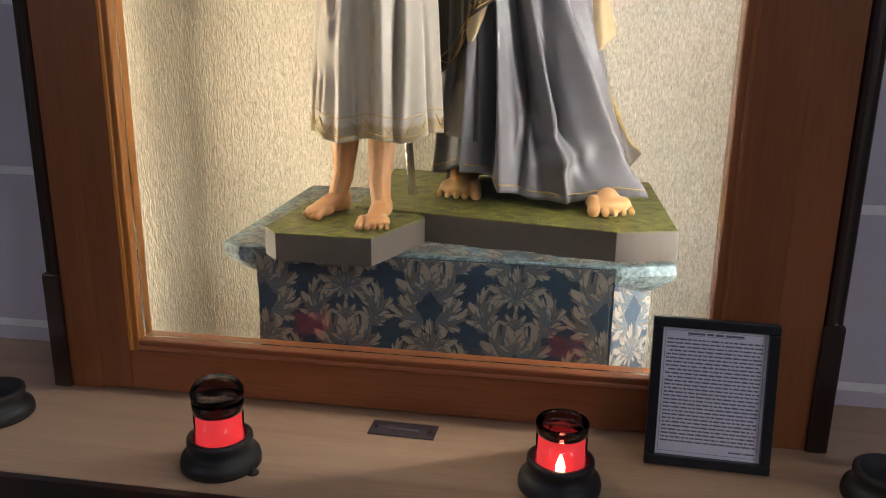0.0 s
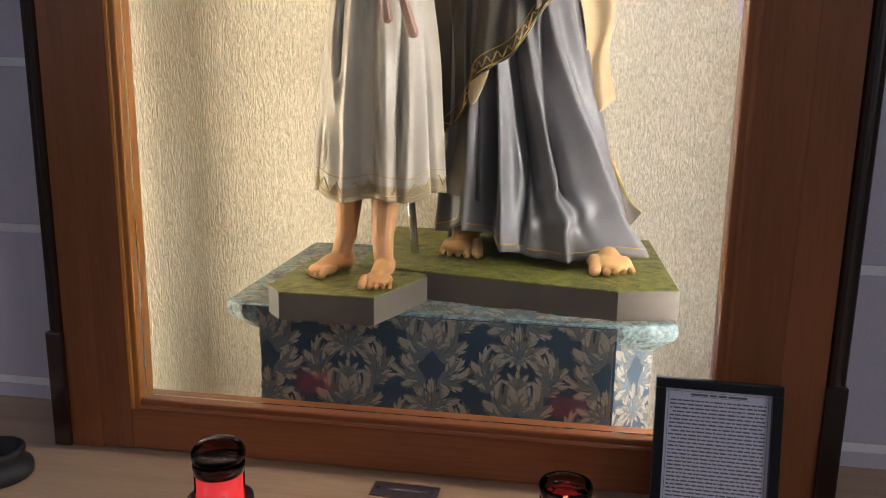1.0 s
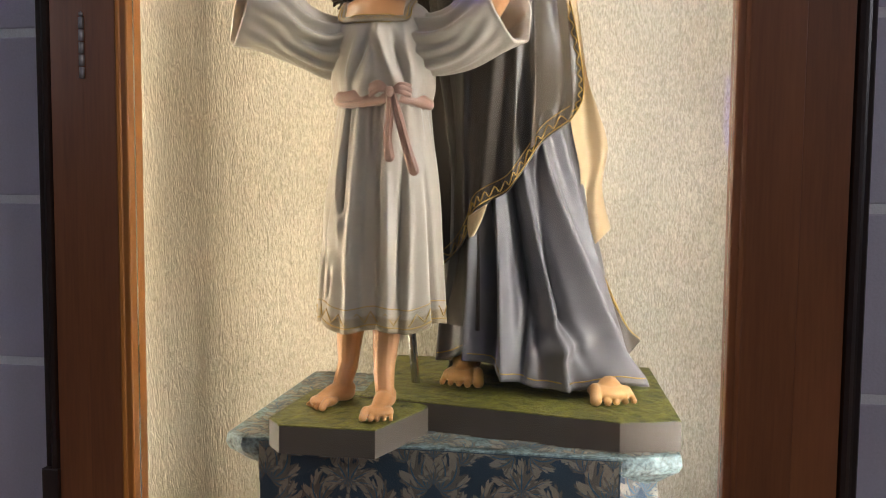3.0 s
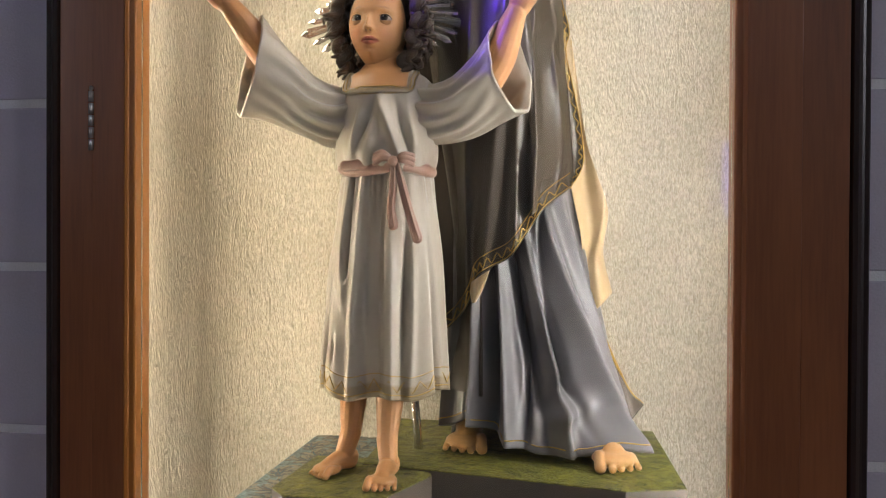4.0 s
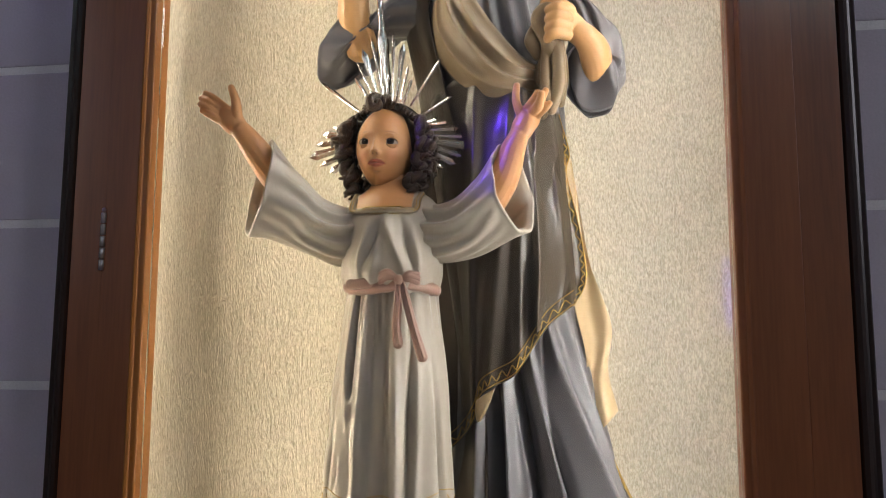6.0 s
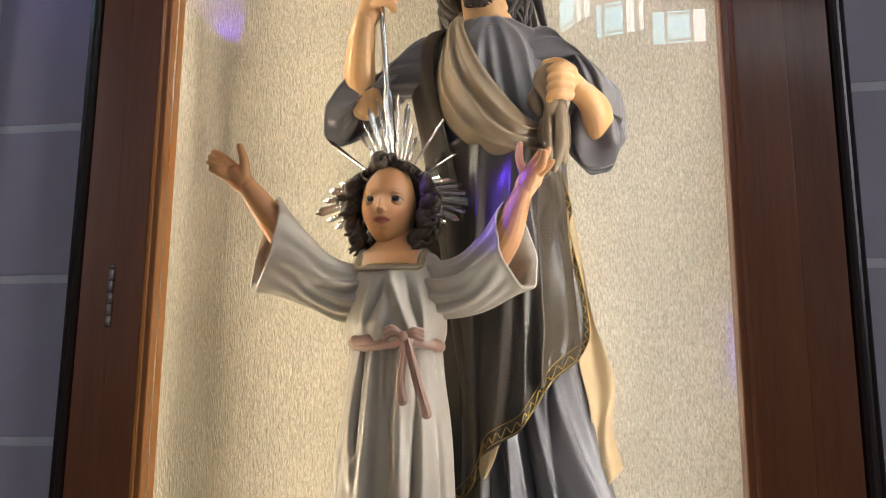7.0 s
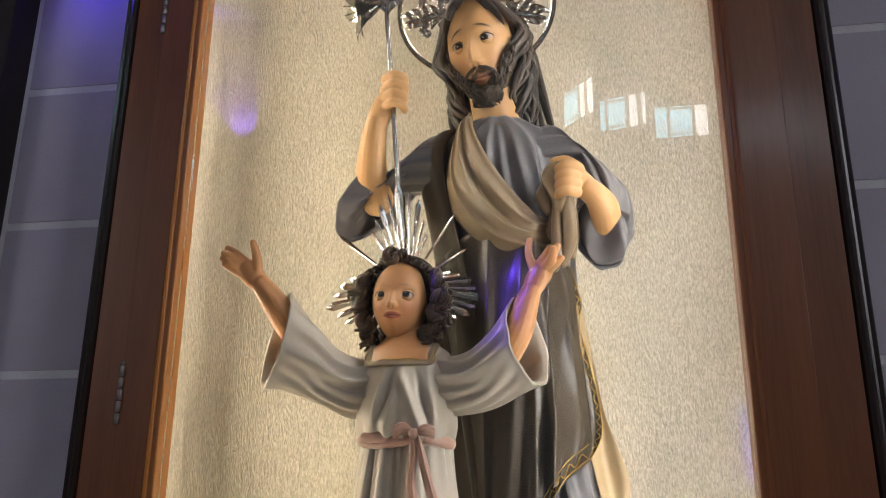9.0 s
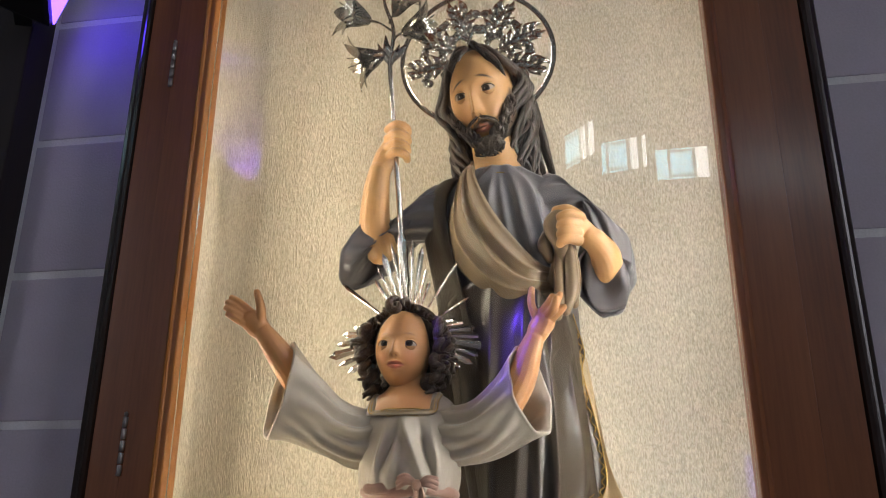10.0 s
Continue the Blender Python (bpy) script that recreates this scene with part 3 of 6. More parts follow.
def tube_grid(path, radii, n=12, steps=4, flat=1.0):
    """Rings round a smooth path, with rounded ends."""
    p = curve(path, steps)
    r = np.interp(np.linspace(0, 1, len(p)), np.linspace(0, 1, len(radii)), radii)
    d = np.gradient(p, axis=0)
    d /= np.linalg.norm(d, axis=1)[:, None] + 1e-12
    head_p = [p[0] - d[0] * r[0] * s for s in (0.98, 0.75, 0.4)]
    tail_p = [p[-1] + d[-1] * r[-1] * s for s in (0.4, 0.75, 0.98)]
    rr = np.concatenate([r[0] * np.array([0.15, 0.66, 0.92]), r, r[-1] * np.array([0.92, 0.66, 0.15])])
    pp = np.vstack([head_p, p, tail_p])
    dd = np.vstack([np.repeat(d[:1], 3, 0), d, np.repeat(d[-1:], 3, 0)])
    up = np.array([0, 1.0, 0]) if abs(dd[0][1]) < 0.9 else np.array([1.0, 0, 0])
    rings = []
    a = np.linspace(0, 2 * np.pi, n, endpoint=False)
    for c, t, q in zip(pp, dd, rr):
        up = up - t * up.dot(t)
        up /= np.linalg.norm(up)
        side = np.cross(t, up)
        rings.append(c + q * (np.outer(np.cos(a), side) + flat * np.outer(np.sin(a), up)))
    return np.array(rings)


def ball_grid(centre, size, turn=None, n=20):
    a = np.linspace(0, 2 * np.pi, n, endpoint=False)
    b = np.linspace(-np.pi / 2 + 0.08, np.pi / 2 - 0.08, n // 2 + 1)
    A, B = np.meshgrid(a, b)
    p = np.stack([np.cos(B) * np.cos(A) * size[0], np.cos(B) * np.sin(A) * size[1], np.sin(B) * size[2]], -1)
    if turn is not None:
        p = p @ np.asarray(turn).T
    return p + np.asarray(centre)


def fused(grids, voxel, rounds=6):
    """Melts overlapping solids into one skin; returns its points and faces."""
    c = Clay()
    for g in grids:
        c.grid(g, 0, (1, 1, 1), wrap=True, caps=True)
    me = bpy.data.meshes.new("melt")
    me.from_pydata(np.concatenate(c.v).tolist(), [], c.f)
    ob = new("melt", me)
    re = ob.modifiers.new("melt", "REMESH")
    re.mode, re.voxel_size = "VOXEL", voxel
    sm = ob.modifiers.new("ease", "SMOOTH")
    sm.factor, sm.iterations = 0.5, rounds
    dg = bpy.context.evaluated_depsgraph_get()
    dg.update()
    out = bpy.data.meshes.new_from_object(ob.evaluated_get(dg))
    pts = [tuple(v.co) for v in out.vertices]
    faces = [tuple(p.vertices) for p in out.polygons]
    bpy.data.objects.remove(ob)
    bpy.data.meshes.remove(me)
    bpy.data.meshes.remove(out)
    return pts, faces


def rotation(rx, ry, rz):
    return np.array(Euler([radians(a) for a in (rx, ry, rz)]).to_matrix())


def bump1(x, w):
    return np.exp(-(x / w) ** 2)


def crease(x, w):
    """A fold with a soft crest and sharper valleys."""
    return np.exp(-np.abs(x / w) ** 1.5)


def swath(keys, s):
    """Interpolated body sections: rows of (height, cx, cy, half width, half depth), eased between."""
    k = np.array(keys, float)
    z = curve(k, 12)
    return [np.interp(s, z[:, 0], z[:, i]) for i in range(1, 5)]


def head(clay, centre, turn, w, d, h, ve, vn, vm, ue, skin, lip, brow, iris, blush, nose=0.32, beard=None, brow_drop=0.0, brow_weight=1.0, gaze=(0.0, 0.0), eye=0.22):
    """A face and skull; ve, vn, vm: heights of eyes, nose tip and mouth, ue: the eyes' distance from the middle, as shares."""
    nu, nv = 240, 200
    ph = np.linspace(0, 2 * np.pi, nu, endpoint=False)
    ps = np.linspace(-np.pi / 2 + 0.02, np.pi / 2 - 0.02, nv)
    PH, PS = np.meshgrid(ph, ps)
    x, y, z = np.cos(PS) * np.sin(PH), -np.cos(PS) * np.cos(PH), np.sin(PS)
    g = np.clip(-y * 2.2, 0, 1)
    au = np.abs(x)
    jaw = 1 - 0.30 * np.clip(-z - 0.15, 0, 1) ** 1.5
    span = ve + 0.16 - vn
    t = np.clip((ve + 0.16 - z) / span, 0, 1)
    low = 1 / (1 + np.exp(-(z - vn + 0.030) / 0.014))
    f = nose * (0.25 * np.clip(t * 3, 0, 1) + 0.75 * t ** 1.5) * bump1(x, 0.075 + 0.055 * t ** 2) * low
    f += 0.35 * nose * bump1(au - 0.125, 0.055) * bump1(z - vn - 0.025, 0.045)
    f -= 0.13 * bump1(au - ue, 0.22) * bump1(z - ve, 0.13)
    f += 0.055 * bump1(au - ue, 0.28) * bump1(z - ve - 0.19, 0.07) - 0.03 * bump1(x, 0.10) * bump1(z - ve - 0.06, 0.09)
    f += 0.085 * bump1(x, 0.23) * bump1(z - vm - 0.045, 0.036) + 0.100 * bump1(x, 0.18) * bump1(z - vm + 0.050, 0.040)
    f += 0.045 * bump1(x, 0.30) * bump1(z - vm, 0.12)
    f -= 0.055 * bump1(x, 0.27) * bump1(z - vm, 0.013) + 0.05 * bump1(z - vm + 0.14, 0.040) * bump1(x, 0.17)
    f -= 0.025 * bump1(x, 0.035) * bump1(z - (vm + vn) / 2 - 0.02, 0.06)
    f += 0.12 * bump1(x, 0.20) * bump1(z + 0.84, 0.11) + 0.045 * bump1(au - 0.50, 0.22) * bump1(z - vn + 0.02, 0.18)
    p = np.stack([x * w * jaw, y * d - f * w * g, z * h], -1)
    col = np.ones(p.shape) * np.array(skin)

    def lay(mask, c):
        m = np.clip(mask, 0, 1)[..., None]
        col[:] = col * (1 - m) + np.array(c) * m

    front = (y < -0.1)
    lay(front * 0.45 * bump1(au - 0.52, 0.22) * bump1(z - vn + 0.04, 0.15), blush)
    lay(front * 0.35 * bump1(au - ue, 0.24) * bump1(z - ve - 0.02, 0.10), np.array(skin) * 0.55)
    arc = np.clip(1 - (x / 0.36) ** 2, 0, 1)
    bow = 0.075 * arc * (1 - 0.30 * bump1(x, 0.05))
    lay(front * np.clip((bow - (z - vm)) * 45 + 0.5, 0, 1) * np.clip(((z - vm) + 0.090 * arc ** 1.3) * 45 + 0.5, 0, 1) * (arc > 0.02), lip)
    lay(front * (1.5 * bump1(x, 0.27) * bump1(z - vm - 0.01 * (au > 0.1), 0.010) - 0.3), np.array(lip) * 0.30)
    lay(front * (1.3 * bump1(au - 0.075, 0.030) * bump1(z - vn + 0.035, 0.016) - 0.2), np.array(lip) * 0.35)
    arch = ve + 0.20 + 0.045 * np.cos((au - ue) * 5) - brow_drop * (au - ue)
    lay(brow_weight * front * (1.5 * bump1(z - arch, 0.030) * bump1(au - ue, 0.21) - 0.2), brow)
    if beard is not None:
        edge = 0.03 * np.sin(31 * x) + 0.02 * np.sin(57 * x + 9 * z)
        lay((y < 0.15) * 0.9 * np.clip((vm - 0.16 + 0.95 * au ** 2 + edge - z) * 10, 0, 1), beard)
        lay((y < 0.0) * 0.85 * np.clip(2.2 * bump1(z - vm - 0.115 + 0.30 * au + 0.5 * edge, 0.045) * (au < 0.44) - 0.2, 0, 1), beard)
    clay.grid(p @ turn.T + centre, 1, col, wrap=True, caps=True)
    R = eye * w
    for s in (-1, 1):
        e0 = np.array([s * ue * w * 0.98, -d * math.sqrt(max(0.05, 1 - ue ** 2 - ve ** 2)) + R * 0.90, ve * h])

        def shell(radius, az, el):
            """Points of the eye's ball by azimuth and height, seen from the front."""
            az = az + s * 0.22
            return (e0 + np.asarray(radius)[..., None] * np.stack([np.cos(el) * np.sin(az), -np.cos(el) * np.cos(az), np.sin(el)], -1)) @ turn.T + centre

        AZ, EL = np.meshgrid(np.linspace(-1.5, 1.5, 60), np.linspace(-1.0, 1.0, 44))
        q = np.hypot(AZ + s * 0.22 - gaze[0], EL - gaze[1])
        glint = np.hypot(AZ + s * 0.22 - gaze[0] + 0.14, EL - gaze[1] - 0.14) < 0.08
        ec = np.where((q < 0.28)[..., None], (0.006, 0.005, 0.004), np.where((q < 0.60)[..., None], iris, (0.34, 0.28, 0.235)))
        ec = np.where(glint[..., None], (0.8, 0.8, 0.8), ec)
        clay.grid(shell(R, AZ, EL), 1, ec)
        az = np.linspace(-1.32, 1.32, 40)
        q = np.linspace(0, 1, 14)[:, None]
        up = 0.50 * np.clip(np.cos(az * 1.15), 0.02, 1) ** 0.8 + 0.02
        dn = -0.36 * np.cos(az * 1.15) - 0.02
        lid_c = np.ones((14, 40, 3)) * np.array(skin)
        lid_c[:] *= 0.80
        lid_c[:1] *= 0.5
        clay.grid(shell(R * (1.09 + 0.05 * (1 - q) * np.cos(az)), az[None] + 0 * q, up + (1.45 - up) * q), 1, lid_c)
        lid_c[:] = np.array(skin) * 0.92
        clay.grid(shell(R * (1.045 - 0.06 * q + 0 * az), az[None] + 0 * q, dn + (-1.4 - dn) * q), 1, lid_c)
        clay.tube(shell(R * 1.12, az, up - 0.03), [R * 0.04, R * 0.085, R * 0.05], 1, np.array(brow) * 0.6, 6, 1)
        ear = ball_grid((s * w * 0.97, 0.1 * d, 0.0), (0.09 * w, 0.18 * w, 0.3 * w), None, 16)
        clay.grid(ear @ turn.T + centre, 1, skin, wrap=True, caps=True)


def foot(grids, heel, toe, width, z, ankle, tall):
    """A bare foot from heel to toe with five toes and an ankle."""
    h, t = np.array([*heel, z]), np.array([*toe, z])
    d = t - h
    length = np.linalg.norm(d)
    d /= length
    s = np.array([-d[1], d[0], 0])
    up = np.array([0, 0, 1.0])
    grids.append(tube_grid([h + up * 0.3 * width, h + d * length * 0.35 + up * 0.36 * width, h + d * length * 0.72 + up * 0.26 * width], [0.32 * width, 0.32 * width, 0.26 * width], 14, 5))
    grids.append(ball_grid(h + d * length * 0.72 + up * 0.2 * width, (width * 0.48, width * 0.48, width * 0.20), None, 18))
    grids.append(tube_grid([h + up * 0.4 * width, h + d * length * 0.16 + up * tall * 0.5, np.array(ankle)], [0.33 * width, 0.30 * width, 0.36 * width], 14, 5))
    return d, s


def toes(grids, heel, toe, width, z, big):
    """Five bent toes, the great one broadest, to be melted into the foot."""
    h, t = np.array([*heel, z]), np.array([*toe, z])
    d = (t - h) / np.linalg.norm(t - h)
    s = np.array([-d[1], d[0], 0]) * big
    for k in range(5):
        r = width * (0.128 if k == 0 else 0.092 - 0.006 * k)
        off = 0.36 - (0.0 if k == 0 else 0.045 + 0.185 * k)
        base = t - d * width * (0.40 + 0.06 * k) + s * width * off * 0.95
        tip = t + d * width * (0.06 - (0.0 if k == 0 else 0.07 * k - 0.08)) + s * width * off * 1.08
        grids.append(tube_grid([base + (0, 0, r * 2.0), (base + tip) / 2 + (0, 0, r * 2.3), tip + (0, 0, r * 0.9)], [r * 0.85, r * 0.88, r], 14, 5))


def hand(grids, wrist, palm, fingers, thumb, r):
    """A palm with fingers (each a list of joints) and a thumb."""
    w, p = np.array(wrist), np.array(palm)
    grids.append(tube_grid([w, (w + p) / 2, p], [r * 1.25, r * 1.6, r * 1.5], 14, 4, 0.75))
    for f in fingers:
        grids.append(tube_grid(f, [r * 0.62, r * 0.56, r * 0.46], 10, 4))
    grids.append(tube_grid(thumb, [r * 0.78, r * 0.66, r * 0.5], 10, 4))


M_ROBE = mat("painted_plaster_robe", (1, 1, 1), 0.32, vary=0.08, scale=9, fine=160, bump=0.06, paint=True, spec=0.55)
M_SKIN = mat("painted_plaster_skin", (1, 1, 1), 0.36, vary=0.04, scale=14, fine=200, bump=0.03, paint=True)
M_HAIR = mat("painted_plaster_hair", (1, 1, 1), 0.36, vary=0.3, scale=60, fine=300, bump=0.25, paint=True)
M_GOLD = mat("worn_gilding", (0.42, 0.27, 0.07), 0.38, metal=0.75, vary=0.3, scale=90, fine=500)
M_GRASS = mat("painted_grass_relief", (0.125, 0.120, 0.020), 0.5, vary=1.0, scale=48, fine=230, bump=2.5)
FIGURE = [M_ROBE, M_SKIN, M_HAIR, M_GOLD, M_GRASS, M_GROUND]


def plinth(clay, outline, z0, z1):
    """The figure's own chamfered ground plate: plain sides, grassy top."""
    n = len(outline)
    low, top = [(x, y, z0) for x, y in outline], [(x, y, z1) for x, y in outline]
    clay.add(low + top, [(i, (i + 1) % n, n + (i + 1) % n, n + i) for i in range(n)], 5, (0.3, 0.25, 0.2))
    cx, cy = sum(p[0] for p in outline) / n, sum(p[1] for p in outline) / n
    rings = []
    for s, dz in ((1.0, 0.0), (0.995, 0.002), (0.9, 0.003), (0.72, 0.004), (0.5, 0.004), (0.25, 0.004), (0.01, 0.004)):
        ring = []
        for i in range(n):
            a, b = outline[i], outline[(i + 1) % n]
            for k in range(10):
                x, y = a[0] + (b[0] - a[0]) * k / 10, a[1] + (b[1] - a[1]) * k / 10
                x, y = cx + (x - cx) * s, cy + (y - cy) * s
                ring.append((x, y, z1 + dz + 0.002 * noise.noise((x * 60, y * 60, 0)) * (s < 0.99)))
        rings.append(ring)
    clay.grid(np.array(rings), 4, (0.1, 0.12, 0.03), wrap=True, caps=True)

# ---- the smaller figure: a plaster child with raised arms ----
SKIN, ROBE_C = (0.52, 0.255, 0.105), (0.385, 0.335, 0.278)


def child_figure():
    c = Clay()
    plinth(c, [(0.173, 0.088), (0.205, 0.05), (0.368, 0.05), (0.428, 0.205), (0.40, 0.30), (0.185, 0.30)], PED + 0.001, 1.231)
    # skirt with long pleats
    SK = [(1.36, 0.330, 0.248, 0.118, 0.094), (1.45, 0.330, 0.248, 0.114, 0.090), (1.60, 0.332, 0.248, 0.102, 0.082), (1.72, 0.333, 0.248, 0.087, 0.072), (1.79, 0.334, 0.248, 0.077, 0.065)]
    n, rows = 300, 90
    th = np.linspace(-np.pi, np.pi, n, endpoint=False)
    s = np.linspace(0, 1, rows)
    TH, S = np.meshgrid(th, s)
    hem = 1.372 + 0.012 * (1 - np.cos(TH)) + 0.005 * np.sin(6 * TH + 1)
    Z = hem + (1.79 - hem) * S
    cx, cy, a, b = swath(SK, Z)
    def plate(x, x0, x1, e):
        return 1 / (1 + np.exp(-(x - x0) / e)) / (1 + np.exp((x - x1) / e))

    drop = 1 - S
    f = np.zeros_like(TH)
    # a broad sunk pleat down the front between two rolled edges
    f -= 0.019 * plate(TH - 0.05 * drop, -0.30, 0.10, 0.022) * np.clip((0.98 - S) * 5, 0, 1) * (0.45 + 0.55 * drop)
    f += 0.010 * crease(TH + 0.37, 0.075) * (0.4 + 0.6 * drop) + 0.010 * crease(TH - 0.24 - 0.05 * drop, 0.09) * (0.4 + 0.6 * drop)
    # a narrow fold beside it that closes half way down
    f -= 0.019 * bump1(TH + 0.60 - 0.02 * np.sin(5 * S), 0.040) * np.clip((S - 0.48) * 14, 0, 1) * np.clip((1 - S) * 9, 0, 1)
    f += 0.007 * crease(TH + 0.72, 0.07) * np.clip((S - 0.4) * 4, 0, 1) + 0.006 * bump1(TH + 0.60, 0.06) * bump1(S - 0.44, 0.05)
    # the slanting folds below the knot and at the sides
    f -= 0.018 * bump1(TH - 0.62 + 0.16 * drop, 0.055) * bump1(S - 0.36, 0.30)
    f += 0.009 * crease(TH - 0.74 + 0.16 * drop, 0.08) * bump1(S - 0.36, 0.34)
    f -= 0.012 * bump1(TH - 1.02 - 0.10 * drop, 0.06) * np.clip(drop * 1.8 - 0.5, 0, 1)
    f -= 0.014 * bump1(TH + 0.92 + 0.22 * drop, 0.055) * np.clip(drop * 2.2 - 0.9, 0, 1)
    f += 0.008 * crease(TH + 1.12 + 0.15 * drop, 0.10) * drop
    f -= 0.010 * bump1(TH + 0.78 - 0.5 * (S - 0.18), 0.05) * bump1(S - 0.18, 0.06)
    for t0 in (1.5, 2.1, 2.7, -1.7, -2.3, -2.9):
        f += 0.012 * crease(TH - t0, 0.15) * (1 - 0.4 * S)
    # small gathers under the belt and an easy wave along the hem
    f += 0.0026 * np.sin(26 * TH + 2.6 * np.sin(3.7 * TH)) * np.clip((S - 0.72) * 4, 0, 1)
    f += 0.006 * np.sin(6.3 * TH + 0.8 + 0.9 * np.sin(2.2 * TH)) * drop ** 2
    f += 0.0022 * np.sin(9 * TH + 7 * S + 3 * np.sin(4 * S + TH)) * np.sin(np.pi * S)
    P = np.stack([cx + (a + f) * np.sin(TH), cy - (b + f) * np.cos(TH), Z], -1)
    lip = np.stack([cx[:1] + (a[:1] + f[:1] - 0.010) * np.sin(TH[:1]), cy[:1] - (b[:1] + f[:1] - 0.010) * np.cos(TH[:1]), Z[:1] + 0.002], -1)
    deep = lip.copy()
    deep[..., :2] = (0.33, 0.248) + (lip[..., :2] - (0.33, 0.248)) * 0.6
    deep[..., 2] += 0.10
    shade = np.ones((rows + 2, n, 3)) * np.array(ROBE_C)
    shade[2:8] = (0.30, 0.235, 0.15)
    c.grid(np.concatenate([deep, lip, P]), 0, shade, wrap=True)
    # gilt zigzag and lines round the hem
    band = P[5]
    for row, r in ((2, 0.0011), (9, 0.0009)):
        c.tube(np.vstack([P[row], P[row][:1]]) + (0, 0, 0), [r], 3, (0.4, 0.27, 0.08), 6, 1)
    zig = [P[3 + (i // 6 % 2) * 4][i] + np.array([math.sin(th[i]), -math.cos(th[i]), 0]) * 0.0008 for i in range(0, n, 6)]
    c.tube(zig + zig[:1], [0.0011], 3, (0.4, 0.27, 0.08), 6, 2)
    # blouse, bagging over the belt, with the breast left bare in a square
    BL = [(1.768, 0.334, 0.248, 0.080, 0.066), (1.785, 0.334, 0.247, 0.088, 0.080), (1.815, 0.334, 0.246, 0.094, 0.086), (1.86, 0.334, 0.248, 0.092, 0.082), (1.91, 0.333, 0.25, 0.092, 0.074), (1.945, 0.332, 0.253, 0.080, 0.060), (1.965, 0.331, 0.256, 0.052, 0.046), (1.985, 0.330, 0.257, 0.034, 0.034)]
    Z = np.linspace(1.768, 1.985, 110)[:, None] + 0 * th[None]
    TH = th[None] + 0 * Z
    cx, cy, a, b = swath(BL, Z)
    S = (Z - 1.768) / 0.217
    f = 0.012 * crease(TH + 0.10 - 0.55 * (S - 0.3), 0.10) * bump1(S - 0.35, 0.22) + 0.013 * crease(TH - 0.28 + 0.8 * (S - 0.3), 0.10) * bump1(S - 0.35, 0.25)
    f += 0.013 * crease(TH + 0.55 - 0.4 * S, 0.09) * bump1(S - 0.3, 0.22) + 0.012 * crease(TH - 0.75 + 0.3 * S, 0.10) * bump1(S - 0.3, 0.22)
    f -= 0.016 * bump1(TH + 0.02, 0.10) * bump1(S - 0.42, 0.10)
    f += 0.0030 * np.sin(13 * TH + 2.5 * np.sin(2.1 * TH)) * bump1(S - 0.10, 0.14)
    f -= 0.012 * bump1(TH + 0.30 - 0.9 * (S - 0.35), 0.07) * bump1(S - 0.38, 0.18) + 0.012 * bump1(TH - 0.52 + 0.7 * (S - 0.35), 0.07) * bump1(S - 0.34, 0.18)
    P = np.stack([cx + (a + f) * np.sin(TH), cy - (b + f) * np.cos(TH), Z], -1)
    X = P[..., 0]
    bare = (Z > 1.921) & (np.abs(X - 0.329) < 0.052) & (np.cos(TH) > 0)
    c.grid(P, 0, np.where(bare[..., None], SKIN, ROBE_C), wrap=True)

    def chest(x, z):
        ccx, ccy, ca, cb = swath(BL, np.array([z]))
        q = min(0.95, abs(x - ccx[0]) / ca[0])
        return np.array([x, ccy[0] - cb[0] * math.sqrt(1 - q * q) - 0.002, z])

    band = [chest(x, z) for x, z in ((0.268, 1.957), (0.270, 1.940), (0.272, 1.920), (0.300, 1.918), (0.330, 1.917), (0.360, 1.918), (0.386, 1.920), (0.389, 1.940), (0.391, 1.957))]
    c.tube(band, [0.0075], 0, (0.30, 0.24, 0.17), 10, 5, 0.45)
    for off in (-0.006, 0.006):
        c.tube([p + np.array([0.9 * off * np.sign(p[0] - 0.33) * (abs(p[0] - 0.33) > 0.05), -0.002, -off if abs(p[0] - 0.33) < 0.05 else 0]) for p in band], [0.0011], 3, (0.4, 0.27, 0.08), 6, 4)
    key = curve(band, 6)
    c.tube([p + np.array([0, -0.0035, 0.003 * (1 if i % 2 else -1)]) for i, p in enumerate(key)], [0.0011], 3, (0.4, 0.27, 0.08), 6, 1)
    # belt and bow
    ring = [(0.334 + 0.080 * math.sin(t), 0.248 - 0.070 * math.cos(t), 1.781 + 0.004 * math.sin(3 * t)) for t in np.linspace(0, 2 * np.pi, 40)]
    BELT = (0.34, 0.20, 0.155)
    c.tube(ring, [0.0125], 0, BELT, 10, 2, 1.0)
    c.tube([(0.318 + 0.0, 0.172, 1.785), (0.30, 0.170, 1.785), (0.27, 0.184, 1.784)], [0.010], 0, BELT, 10, 3, 0.5)
    bx, by, bz = 0.366, 0.162, 1.789
    for sx, sz in ((-1, 1), (1, 0.6)):
        for k, rr in ((0.0, 0.0075), (0.5, 0.006), (-0.5, 0.006)):
            c.tube([(bx, by, bz), (bx + sx * 0.018, by - 0.009, bz + 0.010 * sz + k * 0.009), (bx + sx * 0.034, by - 0.003, bz + 0.004 * sz + k * 0.016)], [0.004, rr, rr * 0.7], 0, BELT, 10, 4, 0.8)
    c.grid(ball_grid((bx, by - 0.008, bz), (0.009, 0.008, 0.010), None, 16), 0, BELT, wrap=True, caps=True)
